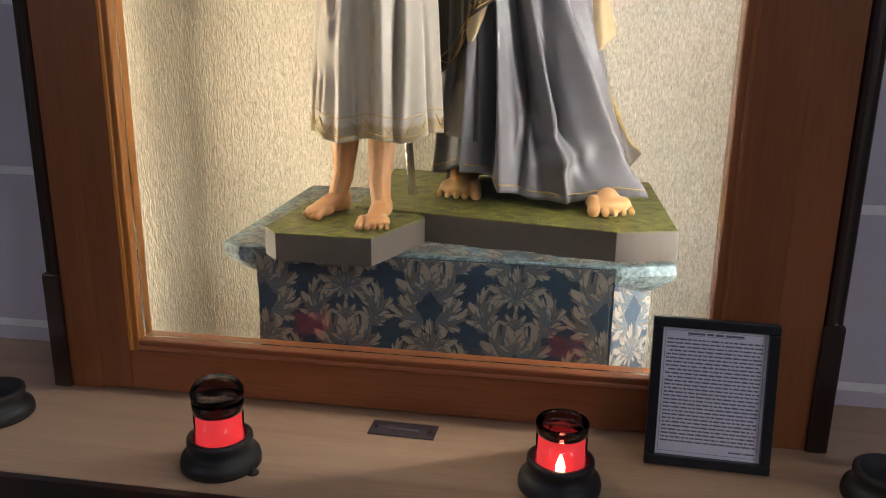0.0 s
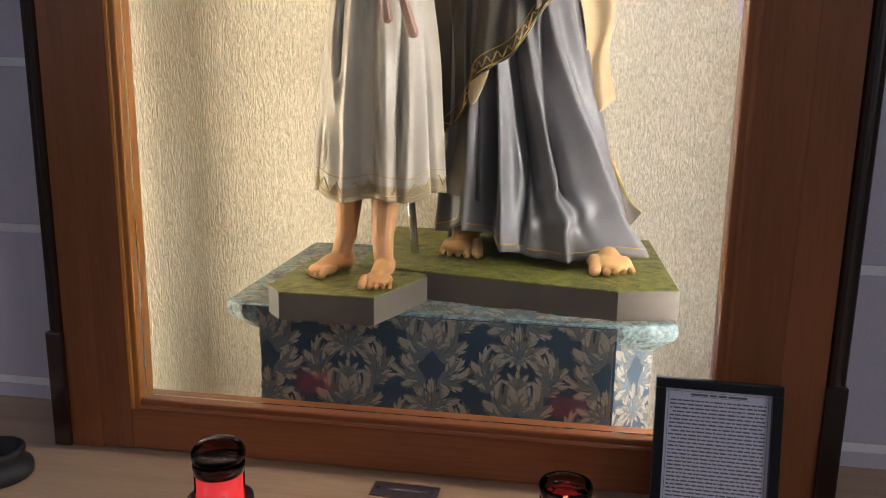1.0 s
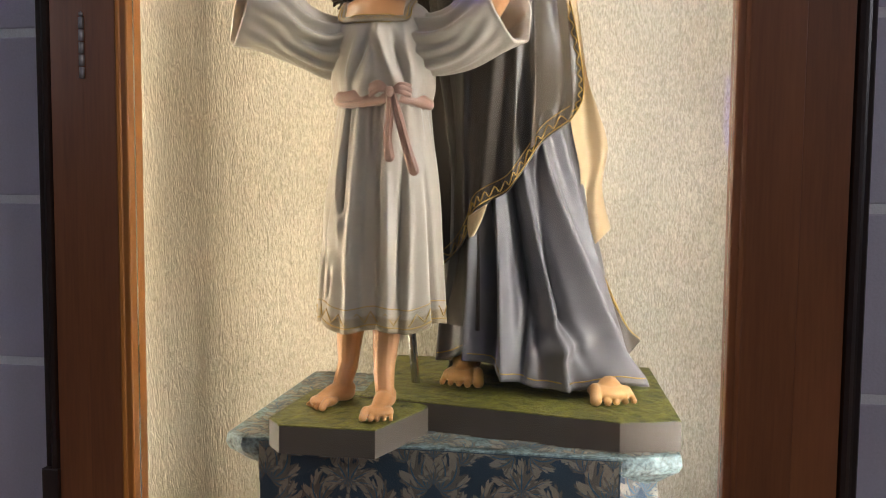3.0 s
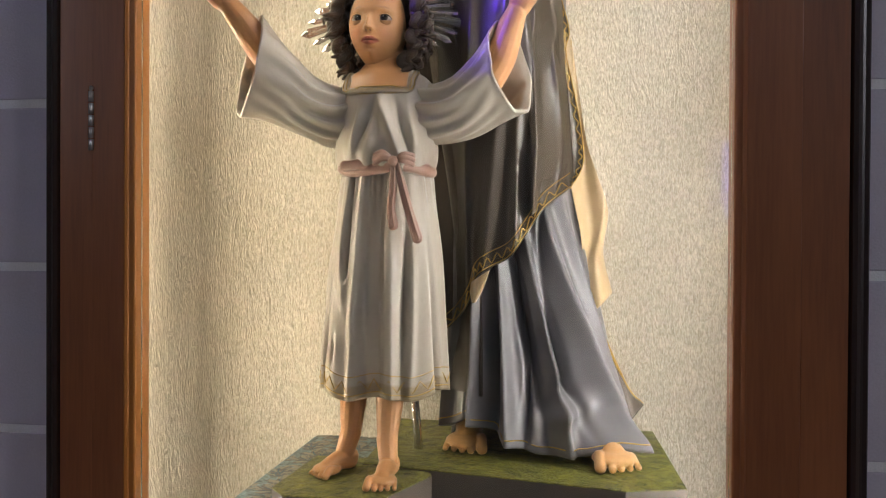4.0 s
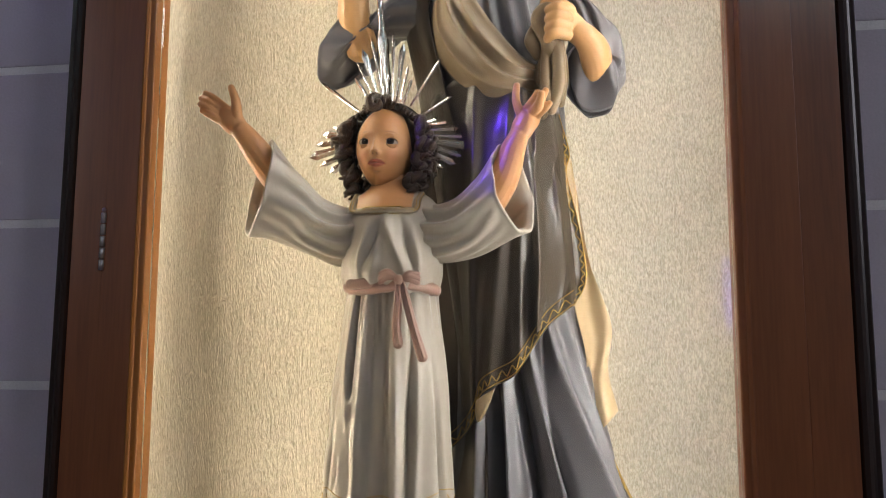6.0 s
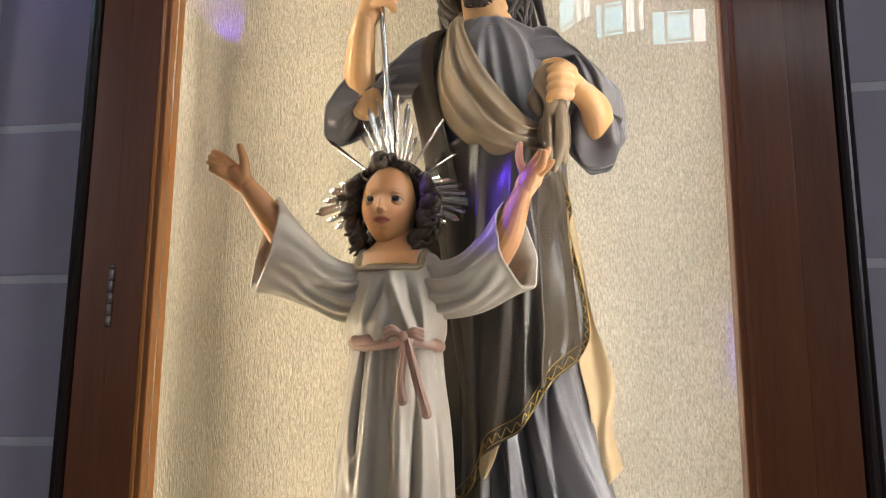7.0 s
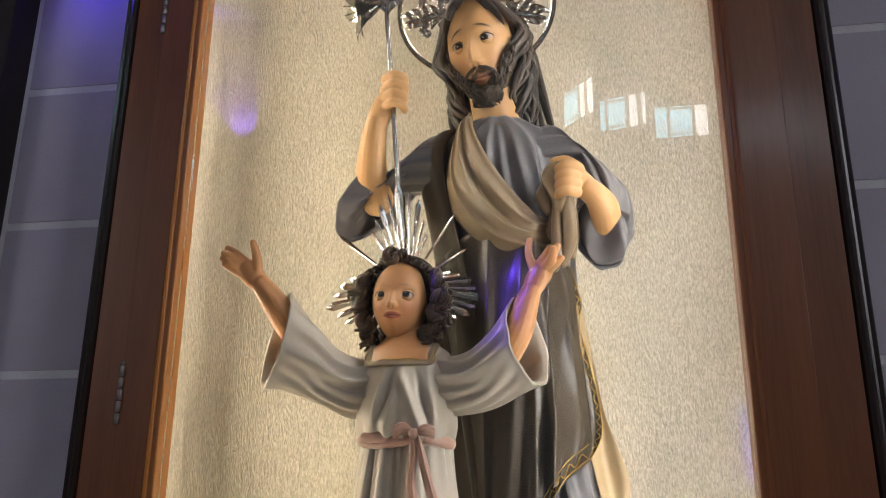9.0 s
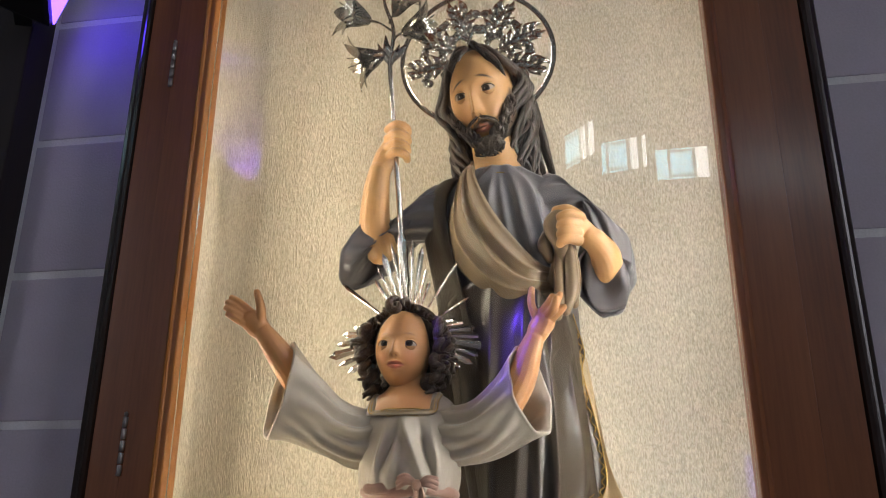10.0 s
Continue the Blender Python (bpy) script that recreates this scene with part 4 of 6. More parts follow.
    for path, r in (([(bx - 0.002, by - 0.003, bz), (0.367, 0.150, 1.75), (0.364, 0.147, 1.71), (0.369, 0.142, 1.678)], 0.0072), ([(bx + 0.004, by - 0.003, bz), (0.382, 0.150, 1.75), (0.396, 0.149, 1.70), (0.410, 0.150, 1.656)], 0.0075)):
        c.tube(path, [r * 0.6, r, r * 1.1, r * 1.3], 0, BELT, 10, 6, 0.5)
        c.tube([np.array(p) + (0.003, -0.004, 0) for p in path], [r * 0.3, r * 0.35, r * 0.4], 0, np.array(BELT) * 1.1, 8, 6)
    # sleeves as bells that end in a thick open rim
    for secs, ph, flip in (([((0.292, 0.252, 1.885), (0, 0, 0.053), (0, -0.052, 0)), ((0.238, 0.24, 1.876), (0.010, 0, 0.049), (0.012, -0.058, 0)), ((0.188, 0.215, 1.896), (0.018, 0, 0.047), (0.022, -0.056, -0.005)), ((0.148, 0.185, 1.926), (0.022, -0.004, 0.060), (0.032, -0.050, -0.005)), ((0.109, 0.152, 1.955), (0.022, -0.006, 0.086), (0.032, -0.048, -0.004))], 0.4, 1),
                     ([((0.372, 0.252, 1.887), (0, 0, 0.055), (0, 0.052, 0)), ((0.430, 0.248, 1.880), (-0.006, 0, 0.051), (0.010, 0.056, 0)), ((0.482, 0.238, 1.890), (-0.014, 0, 0.050), (0.016, 0.054, 0)), ((0.526, 0.225, 1.919), (-0.020, 0, 0.058), (0.024, 0.048, 0)), ((0.561, 0.21, 1.953), (-0.018, -0.004, 0.079), (0.030, 0.042, 0.0))], 2.0, -1)):
        ctr = curve([q[0] for q in secs], 9)
        uu = curve([q[1] for q in secs], 9)
        vv = curve([q[2] for q in secs], 9)
        ang = np.linspace(0, 2 * np.pi, 90, endpoint=False)
        rings = []
        m = len(ctr)
        for i in range(m):
            q = i / (m - 1)
            fold = 1 + 0.03 * np.sin(7 * ang - 6 * q + ph)
            for a0, tw, amp in ((0.15, 0.6, 0.14), (0.75, 0.5, 0.16), (1.35, 0.3, 0.19), (1.95, -0.2, 0.17), (2.5, -0.5, 0.19), (3.05, -0.7, 0.15), (4.2, 0.3, 0.12), (5.2, 0.3, 0.12)):
                amp *= 1.35 + 0.5 * math.sin(9 * a0 + 4 * q)
                da = np.angle(np.exp(1j * (ang * flip - a0 - tw * q)))
                fold = fold + amp * crease(da, 0.17) * math.sin(math.pi * min(0.94, q * 0.9 + 0.05)) - 0.5 * amp * crease(da - 0.30, 0.13) * math.sin(math.pi * min(0.94, q * 0.9 + 0.05))
            rings.append(ctr[i] + np.outer(np.cos(ang) * fold, uu[i]) + np.outer(np.sin(ang) * fold, vv[i]))
        rings = np.array(rings)
        out_d = ctr[-1] - ctr[-2]
        out_d /= np.linalg.norm(out_d)
        rim = [ctr[-1] + (rings[-1] - ctr[-1]) * k + out_d * e for k, e in ((1.02, 0.003), (0.985, 0.006), (0.94, 0.004), (0.90, -0.004))]
        back = [ctr[i] + (rings[i] - ctr[i]) * 0.86 for i in range(m - 2, m - 20, -3)]
        c.grid(np.concatenate([rings, np.array(rim), np.array(back)]), 0, ROBE_C, wrap=True)
    # bare forearms and hands
    g = [tube_grid([(0.170, 0.19, 1.935), (0.130, 0.155, 1.988), (0.099, 0.130, 2.034), (0.082, 0.12, 2.058)], [0.031, 0.029, 0.023, 0.0185], 16, 6)]
    g.append(ball_grid((0.058, 0.113, 2.082), (0.026, 0.0115, 0.021), rotation(0, 38, 0), 20))
    hand(g, (0.082, 0.12, 2.058), (0.056, 0.114, 2.083), [[(0.052, 0.112, 2.100), (0.033, 0.104, 2.116), (0.015, 0.110, 2.127)], [(0.046, 0.110, 2.094), (0.026, 0.101, 2.108), (0.009, 0.107, 2.117)], [(0.043, 0.108, 2.086), (0.024, 0.098, 2.098), (0.010, 0.102, 2.105)], [(0.044, 0.106, 2.077), (0.028, 0.098, 2.086), (0.016, 0.100, 2.092)]], [(0.076, 0.112, 2.082), (0.075, 0.106, 2.108), (0.066, 0.105, 2.134)], 0.0135)
    c.add(*fused(g, 0.0017, 3), 1, SKIN)
    g = [tube_grid([(0.512, 0.225, 1.925), (0.545, 0.21, 1.975), (0.564, 0.20, 2.025), (0.574, 0.195, 2.048)], [0.031, 0.029, 0.023, 0.0185], 16, 6)]
    g.append(ball_grid((0.592, 0.190, 2.078), (0.022, 0.0115, 0.027), rotation(0, 22, 0), 20))
    hand(g, (0.574, 0.196, 2.048), (0.590, 0.19, 2.078), [[(0.577, 0.186, 2.092), (0.571, 0.182, 2.116), (0.573, 0.184, 2.140)], [(0.592, 0.184, 2.098), (0.604, 0.168, 2.108), (0.611, 0.160, 2.118)], [(0.602, 0.184, 2.094), (0.616, 0.168, 2.106), (0.625, 0.164, 2.122)], [(0.608, 0.186, 2.084), (0.622, 0.172, 2.092), (0.631, 0.170, 2.100)]], [(0.600, 0.184, 2.090), (0.612, 0.160, 2.094), (0.618, 0.150, 2.112)], 0.0135)
    c.add(*fused(g, 0.0017, 3), 1, SKIN)
    # neck, legs, feet
    c.tube([(0.333, 0.262, 1.93), (0.330, 0.256, 1.965), (0.326, 0.252, 2.01)], [0.042, 0.033, 0.034], 1, SKIN, 24, 6)
    for heel, toe, ankle, top, big in (((0.272, 0.218), (0.236, 0.146), (0.274, 0.222, 1.30), (0.278, 0.235, 1.40), 1), ((0.356, 0.186), (0.359, 0.088), (0.350, 0.188, 1.30), (0.349, 0.225, 1.40), -1)):
        g = []
        foot(g, heel, toe, 0.054, 1.236, ankle, 0.05)
        g.append(tube_grid([ankle, ((ankle[0] + top[0]) / 2, (ankle[1] + top[1]) / 2, 1.35), top], [0.0185, 0.024, 0.03], 16, 6))
        toes(g, heel, toe, 0.054, 1.236, big)
        c.add(*fused(g, 0.0013, 2), 1, SKIN)
    # head and curls
    centre, turn = np.array([0.319, 0.248, 2.046]), rotation(-8, 2, -3)
    HAIR = np.array((0.040, 0.023, 0.013))
    head(c, centre, turn, 0.0545, 0.068, 0.081, -0.10, -0.37, -0.58, 0.45, SKIN, (0.34, 0.085, 0.05), (0.16, 0.08, 0.04), (0.030, 0.018, 0.012), (0.58, 0.20, 0.11), 0.24, brow_weight=0.45, gaze=(0.12, 0.16))
    cap = ball_grid((0, 0.022, 0.016), (0.066, 0.066, 0.074), None, 40)
    keep = ~((cap[:-1, :, 1] < -0.030) & (cap[:-1, :, 2] < 0.066))
    c.grid(cap @ turn.T + centre, 2, HAIR, wrap=True, keep=keep)
    rng = random.Random(4)

    def curl(p, d, length, r, wave, twist):
        """A tapering lock that leaves p towards d and waves as it goes."""
        d = np.array(d, float)
        d /= np.linalg.norm(d)
        side = np.cross(d, (0.3, -1, 0.2))
        side /= np.linalg.norm(side)
        other = np.cross(d, side)
        path = []
        for k in range(9):
            q = k / 8
            a = twist + q * 7.5
            path.append(np.array(p) + d * length * q + wave * (0.25 + q) * (side * math.cos(a) + other * 0.6 * math.sin(a)))
        c.tube(np.array(path) @ turn.T + centre, [r * 0.75, r, r * 0.95, r * 0.75, r * 0.3], 2, HAIR * (0.6 + 1.1 * rng.random()), 9, 4)

    for s in (-1, 1):                          # round the face
        for k in range(40):
            q = rng.random()
            z = 0.060 - 0.118 * q
            x = s * (0.047 + 0.020 * math.sin(math.pi * min(1, 0.2 + q * 0.75)) + 0.008 * rng.random())
            y = -0.034 + 0.050 * rng.random() + 0.016 * q
            curl((x, y, z), (s * (0.55 - 0.5 * q), 0.1 - 0.3 * rng.random(), -0.75), 0.030 + 0.014 * rng.random(), 0.0072 + 0.0028 * rng.random(), 0.0085, rng.random() * 6)
    for k in range(60):                        # crown and back
        a, z = rng.uniform(0, math.pi), rng.uniform(-0.06, 0.078)
        w = math.sqrt(max(0.06, 1 - (z / 0.092) ** 2))
        curl((0.068 * w * math.cos(a), 0.018 + 0.070 * w * math.sin(a), z), (math.cos(a), 0.4, -0.7), 0.034, 0.008, 0.006, rng.random() * 6)
    for k in range(15):                        # fringe along the forehead
        x = -0.048 + 0.096 * k / 14
        curl((x, -0.030 + 7 * x * x, 0.074 - 5.5 * x * x), (0.4 * np.sign(x) + 3 * x, -0.55, 0.05 - 9 * abs(x)), 0.018 + 0.008 * rng.random(), 0.0048, 0.0050, rng.random() * 6)
    c.tube(np.array([(0.004, -0.040, 0.076), (-0.010, -0.056, 0.086), (-0.020, -0.066, 0.074), (-0.014, -0.070, 0.058), (-0.002, -0.068, 0.058), (0.000, -0.066, 0.070), (-0.008, -0.064, 0.072)]) @ turn.T + centre, [0.006, 0.0085, 0.008, 0.007, 0.004], 2, HAIR * 1.3, 12, 5)
    c.tube(np.array([(0.010, -0.038, 0.076), (0.012, -0.056, 0.082), (0.006, -0.066, 0.076), (0.010, -0.068, 0.066)]) @ turn.T + centre, [0.006, 0.007, 0.006, 0.003], 2, HAIR * 0.9, 12, 5)
    return c


child = tagged(new("plaster_statue", child_figure().mesh("plaster_statue", FIGURE)), "painted plaster statue of a robed child with raised arms", "statue")

# ---- the taller figure: a bearded plaster man in tunic and cloak ----
TUNIC, CLOAK, BEIGE, CREAM, SKIN_A = (0.150, 0.141, 0.150), (0.048, 0.036, 0.025), (0.225, 0.160, 0.095), (0.44, 0.32, 0.18), (0.54, 0.30, 0.125)


def adult_figure():
    c = Clay()
    plinth(c, [(0.29, 0.245), (0.763, 0.15), (0.866, 0.18), (0.850, 0.60), (0.28, 0.63)], PED + 0.001, 1.237)
    TU = [(1.24, 0.605, 0.43, 0.180, 0.150), (1.36, 0.595, 0.43, 0.160, 0.140), (1.52, 0.580, 0.43, 0.136, 0.128), (1.75, 0.556, 0.43, 0.126, 0.118), (2.00, 0.530, 0.43, 0.132, 0.110), (2.20, 0.510, 0.43, 0.142, 0.108), (2.35, 0.495, 0.43, 0.158, 0.104), (2.41, 0.490, 0.43, 0.164, 0.094), (2.447, 0.490, 0.43, 0.142, 0.082), (2.470, 0.492, 0.43, 0.102, 0.072), (2.488, 0.494, 0.43, 0.068, 0.062)]
    n, rows = 320, 170
    th = np.linspace(-np.pi, np.pi, n, endpoint=False)
    S = np.linspace(0, 1, rows)[:, None] + 0 * th[None]
    TH = th[None] + 0 * S
    xs = 0.605 + 0.19 * np.sin(TH)
    hem = np.where(np.cos(TH) > -0.2, np.interp(xs, [0.415, 0.46, 0.51, 0.55, 0.615, 0.70, 0.74, 0.80], [1.275, 1.315, 1.300, 1.276, 1.258, 1.256, 1.272, 1.262]), 1.25)
    Z = hem + (2.488 - hem) * S
    cx, cy, a, b = swath(TU, Z)
    low = np.clip((1.85 - Z) / 0.5, 0, 1)
    # lower folds fan out from the raised knee towards the hem
    f = np.zeros_like(TH)
    for t_top, t_bot, w, amp in ((-0.90, -1.25, 0.12, 0.020), (-0.52, -0.62, 0.085, 0.034), (-0.26, -0.24, 0.06, 0.024), (0.02, 0.36, 0.065, 0.024), (0.18, 0.95, 0.15, 0.044), (0.62, 1.35, 0.12, 0.020), (1.9, 1.9, 0.2, 0.02), (2.6, 2.6, 0.2, 0.02), (-2.0, -2.1, 0.2, 0.02), (-2.7, -2.7, 0.2, 0.02)):
        f += amp * crease(TH - (t_top * (1 - low) + t_bot * low), w) * np.clip(low * 1.4, 0, 1)
    for t_top, t_bot, w, z0, z1, amp in ((-0.10, 0.16, 0.075, 1.31, 1.72, 0.036), (-0.40, -0.44, 0.07, 1.28, 1.62, 0.036), (0.30, 0.58, 0.055, 1.33, 1.56, 0.026), (0.08, -0.08, 0.045, 1.28, 1.45, 0.022), (0.42, 0.36, 0.045, 1.62, 1.76, 0.018), (-0.78, -0.90, 0.06, 1.30, 1.55, 0.026)):
        mid = (Z - z0) / (z1 - z0)
        f -= amp * bump1(TH - (t_bot + (t_top - t_bot) * mid), w) * bump1(mid - 0.45, 0.42)
    f *= 1.0 + 0.25 * low
    # cross folds breaking over the instep
    f += 0.020 * bump1(Z - 1.335 - 0.06 * (TH - 0.4), 0.018) * bump1(TH - 0.45, 0.35) - 0.018 * bump1(Z - 1.375 - 0.10 * (TH - 0.4), 0.02) * bump1(TH - 0.35, 0.25)
    f += 0.046 * bump1(Z - 1.27, 0.045) * bump1(TH - 0.86, 0.32)
    # chest folds falling from the collar
    up = np.clip((Z - 2.15) / 0.15, 0, 1)
    for t0, lean, w, amp in ((-0.12, 0.1, 0.05, 0.011), (0.12, -0.05, 0.05, 0.012), (0.36, -0.12, 0.06, 0.014), (0.62, -0.2, 0.07, 0.014), (0.9, -0.1, 0.08, 0.012), (-0.4, 0.2, 0.06, 0.012)):
        f += amp * crease(TH - t0 - lean * (Z - 2.3) * 6, w) * up * np.clip((2.47 - Z) * 12, 0, 1)
    f += 0.003 * np.sin(13 * TH + 9 * Z)
    P = np.stack([cx + (a + f) * np.sin(TH), cy - (b + f) * np.cos(TH), Z], -1)
    lip = P[:1] * 1.0
    lip[..., 0] = cx[:1] + (P[:1, :, 0] - cx[:1]) * 0.95
    lip[..., 1] = cy[:1] + (P[:1, :, 1] - cy[:1]) * 0.95
    deep = lip.copy()
    deep[..., 0] = 0.6 + (deep[..., 0] - 0.6) * 0.5
    deep[..., 1] = 0.43 + (deep[..., 1] - 0.43) * 0.5
    deep[..., 2] += 0.12
    c.grid(np.concatenate([deep, lip, P]), 0, TUNIC, wrap=True, caps=True)
    c.tube([P[2][i] for i in range(n // 4, 3 * n // 4, 4)], [0.0013], 3, (0.4, 0.27, 0.08), 6, 2)

    def skin_y(x, z):
        """How far forward the tunic lies at a place seen from the front."""
        ccx, _, ca, cb = swath(TU, np.asarray(z))
        q = np.clip(np.abs(x - ccx) / ca, 0, 0.97)
        return 0.43 - cb * np.sqrt(1 - q * q)

    collar = [(0.494 + 0.070 * math.sin(t), 0.43 - 0.068 * math.cos(t), 2.474 - 0.014 * math.cos(t)) for t in np.linspace(-2.2, 2.2, 24)]
    c.tube(collar, [0.0065], 0, (0.20, 0.17, 0.15), 10, 3)
    c.tube([(x, y - 0.006, z + 0.003) for x, y, z in collar], [0.0012], 3, (0.3, 0.2, 0.06), 6, 3)

    def drape(first, second, lift, pleat, colour, slot=0, rows=60, cols=70, base=skin_y, trim=None):
        """A cloth between two lines of (x, z), lying lift(s, w) in front of the body, its border folded back."""
        A, B = curve(first, 16), curve(second, 16)
        s = np.linspace(0, 1, cols)

        def pick(q):
            t = np.linspace(0, 1, len(q))
            return np.stack([np.interp(s, t, q[:, k]) for k in (0, 1)], -1)

        A, B = pick(A), pick(B)
        w = np.linspace(0, 1, rows)[:, None, None]
        XZ = A[None] * (1 - w) + B[None] * w
        SS, W = np.meshgrid(s, np.linspace(0, 1, rows))
        y = base(XZ[..., 0], XZ[..., 1]) - lift(SS, W) - pleat(SS, W)
        P = np.stack([XZ[..., 0], y, XZ[..., 1]], -1)
        edge = np.zeros_like(P[:1])
        edge[..., 1] = 0.016
        P = np.concatenate([P[:1] + edge * 1.2, P[:1] + edge * 0.5, P, P[-1:] + edge * 0.5, P[-1:] + edge * 1.2])
        side = np.zeros_like(P[:, :1])
        side[..., 1] = 0.02
        P = np.concatenate([P[:, :1] + side, P, P[:, -1:] + side], 1)
        c.grid(P, slot, colour)
        return P

    # dark cloak over the further shoulder, wrapped behind, as a second layer
    Zc = np.linspace(1.36, 2.45, 120)[:, None] + 0 * np.linspace(0, 1, 150)[None]
    lead = np.interp(Zc[:, :1], [1.36, 2.10, 2.25, 2.35, 2.44, 2.48], [-0.5, -0.5, -0.62, -0.62, -0.52, -0.3])
    THc = lead + (-3.7 - lead) * np.linspace(0, 1, 150)[None]
    cx, cy, a, b = swath(TU, Zc)
    fc = 0.014 + 0.010 * crease(np.mod(THc * 3.1 + 2.0 * Zc, 2 * np.pi) - np.pi, 0.9) + 0.006 * np.sin(7 * THc + 8 * Zc)
    P = np.stack([cx + (a + fc) * np.sin(THc), cy - (b + fc) * np.cos(THc), Zc], -1)
    c.grid(np.concatenate([cx[:, :1, None] * 0 + P[:, :1] + (0, 0.016, 0), P], 1), 0, CLOAK)
    # the cloak's front fall, cut on a slant with a gilt border
    gold_line = [(0.385, 1.44), (0.445, 1.492), (0.478, 1.532), (0.492, 1.578), (0.520, 1.600), (0.560, 1.622), (0.588, 1.662), (0.622, 1.712), (0.668, 1.752)]
    top_line = [(0.36, 2.16), (0.40, 2.18), (0.44, 2.20), (0.48, 2.20), (0.51, 2.19), (0.54, 2.18), (0.575, 2.17), (0.61, 2.16), (0.640, 2.14)]
    P = drape(gold_line, top_line, lambda s, w: 0.020 + 0.012 * (1 - w), lambda s, w: 0.018 * crease(s - 0.24 - 0.16 * w, 0.05) * (1 - 0.4 * w) + 0.020 * crease(s - 0.46 - 0.22 * w, 0.06) * (1 - 0.5 * w) + 0.014 * crease(s - 0.66 - 0.10 * w, 0.045) + 0.016 * crease(s - 0.86 + 0.10 * w, 0.06) + 0.006 * np.sin(11 * w + 7 * s) * bump1(w - 0.75, 0.2), CLOAK)
    edge = P[2][1:-1]
    for d, r in ((0.004, 0.0012), (0.030, 0.0010)):
        c.tube(edge + (0, -0.002, d), [r], 3, (0.4, 0.27, 0.08), 6, 1)
    zig = [edge[i] + np.array([0, -0.004, 0.008 + 0.014 * ((i // 2) % 2)]) for i in range(6, len(edge), 2)]
    c.tube(zig, [0.0013], 3, (0.4, 0.27, 0.08), 6, 3)
    drape([(0.486, 1.575), (0.484, 1.552), (0.488, 1.535)], [(0.522, 1.598), (0.510, 1.565), (0.496, 1.538)], lambda s, w: 0.045 + 0.0 * s, lambda s, w: 0.006 * np.sin(3 * w), CREAM, rows=14, cols=14)
    # right-hand border of the cloak with its cream lining turned out
    right = [(0.645, 2.14), (0.664, 2.065), (0.658, 2.02), (0.676, 1.933), (0.690, 1.857), (0.692, 1.80), (0.668, 1.752)]
    left = [(0.58, 2.14), (0.585, 2.065), (0.585, 2.02), (0.59, 1.933), (0.595, 1.857), (0.60, 1.80), (0.60, 1.70)]
    P = drape(left, right, lambda s, w: 0.036 - 0.022 * w + 0.010 * s, lambda s, w: 0.010 * crease(np.mod(w * 2.0 + 0.4 * s, 1.0) - 0.5, 0.2) + 0.006 * np.sin(9 * s + 4 * w), np.array(CLOAK) * 1.25)
    edge = P[-3][1:-1]
    c.tube([edge[i] + np.array([-0.010 + 0.007 * ((i // 2) % 2), -0.004, 0]) for i in range(2, len(edge), 2)], [0.0013], 3, (0.4, 0.27, 0.08), 6, 3)
    c.tube(edge + (0.0, -0.002, 0), [0.0012], 3, (0.4, 0.27, 0.08), 6, 1)
    side = lambda x, z: 0.44 + 0 * x
    drape([(0.650, 2.06), (0.66, 1.95), (0.675, 1.84), (0.670, 1.76), (0.690, 1.66), (0.690, 1.58), (0.700, 1.50)], [(0.668, 2.06), (0.684, 1.95), (0.700, 1.85), (0.722, 1.78), (0.742, 1.71), (0.734, 1.63), (0.752, 1.55)], lambda s, w: 0.05 - 0.03 * w, lambda s, w: 0.012 * np.sin(5 * w + 5 * s) + 0.008 * np.sin(13 * s), CREAM, base=side)
    drape([(0.66, 1.62), (0.69, 1.50), (0.72, 1.40), (0.75, 1.33), (0.77, 1.262)], [(0.70, 1.60), (0.726, 1.50), (0.764, 1.40), (0.792, 1.345), (0.818, 1.322)], lambda s, w: 0.02 - 0.05 * w, lambda s, w: 0.010 * np.sin(4 * w + 3 * s), np.array(CLOAK) * 1.5, base=side)
    c.tube([(0.742, 0.47, 1.45), (0.764, 0.475, 1.40), (0.792, 0.48, 1.345), (0.816, 0.48, 1.322)], [0.003], 3, (0.4, 0.27, 0.08), 6, 4)
    # beige fold of the cloak swept across the breast
    upper = [(0.440, 2.502), (0.452, 2.44), (0.484, 2.362), (0.532, 2.288), (0.585, 2.232), (0.622, 2.225)]
    lower = [(0.425, 2.49), (0.404, 2.40), (0.392, 2.300), (0.425, 2.222), (0.50, 2.160), (0.612, 2.150)]
    def gathers(s, w):
        g = 0.0
        for k, (q0, q1, amp) in enumerate(((0.08, 0.02, 0.012), (0.33, 0.22, 0.016), (0.58, 0.48, 0.014), (0.82, 0.80, 0.014))):
            g = g + amp * crease(w - (q0 + (q1 - q0) * s), 0.09) * np.clip(s * 4, 0.15, 1)
        return g - 0.010 * bump1(w - 0.45, 0.06) * bump1(s - 0.7, 0.2)
    drape(upper, lower, lambda s, w: 0.022 + 0.030 * np.sin(np.pi * w) * np.sin(np.pi * np.clip(s * 0.9 + 0.1, 0, 1)), gathers, BEIGE, rows=90, cols=90)
    c.tube([(0.432, 0.372, 2.490), (0.410, 0.352, 2.405), (0.398, 0.338, 2.31), (0.425, 0.318, 2.235)], [0.005, 0.010, 0.013, 0.006], 0, np.array(BEIGE) * 1.15, 12, 8, 0.6)
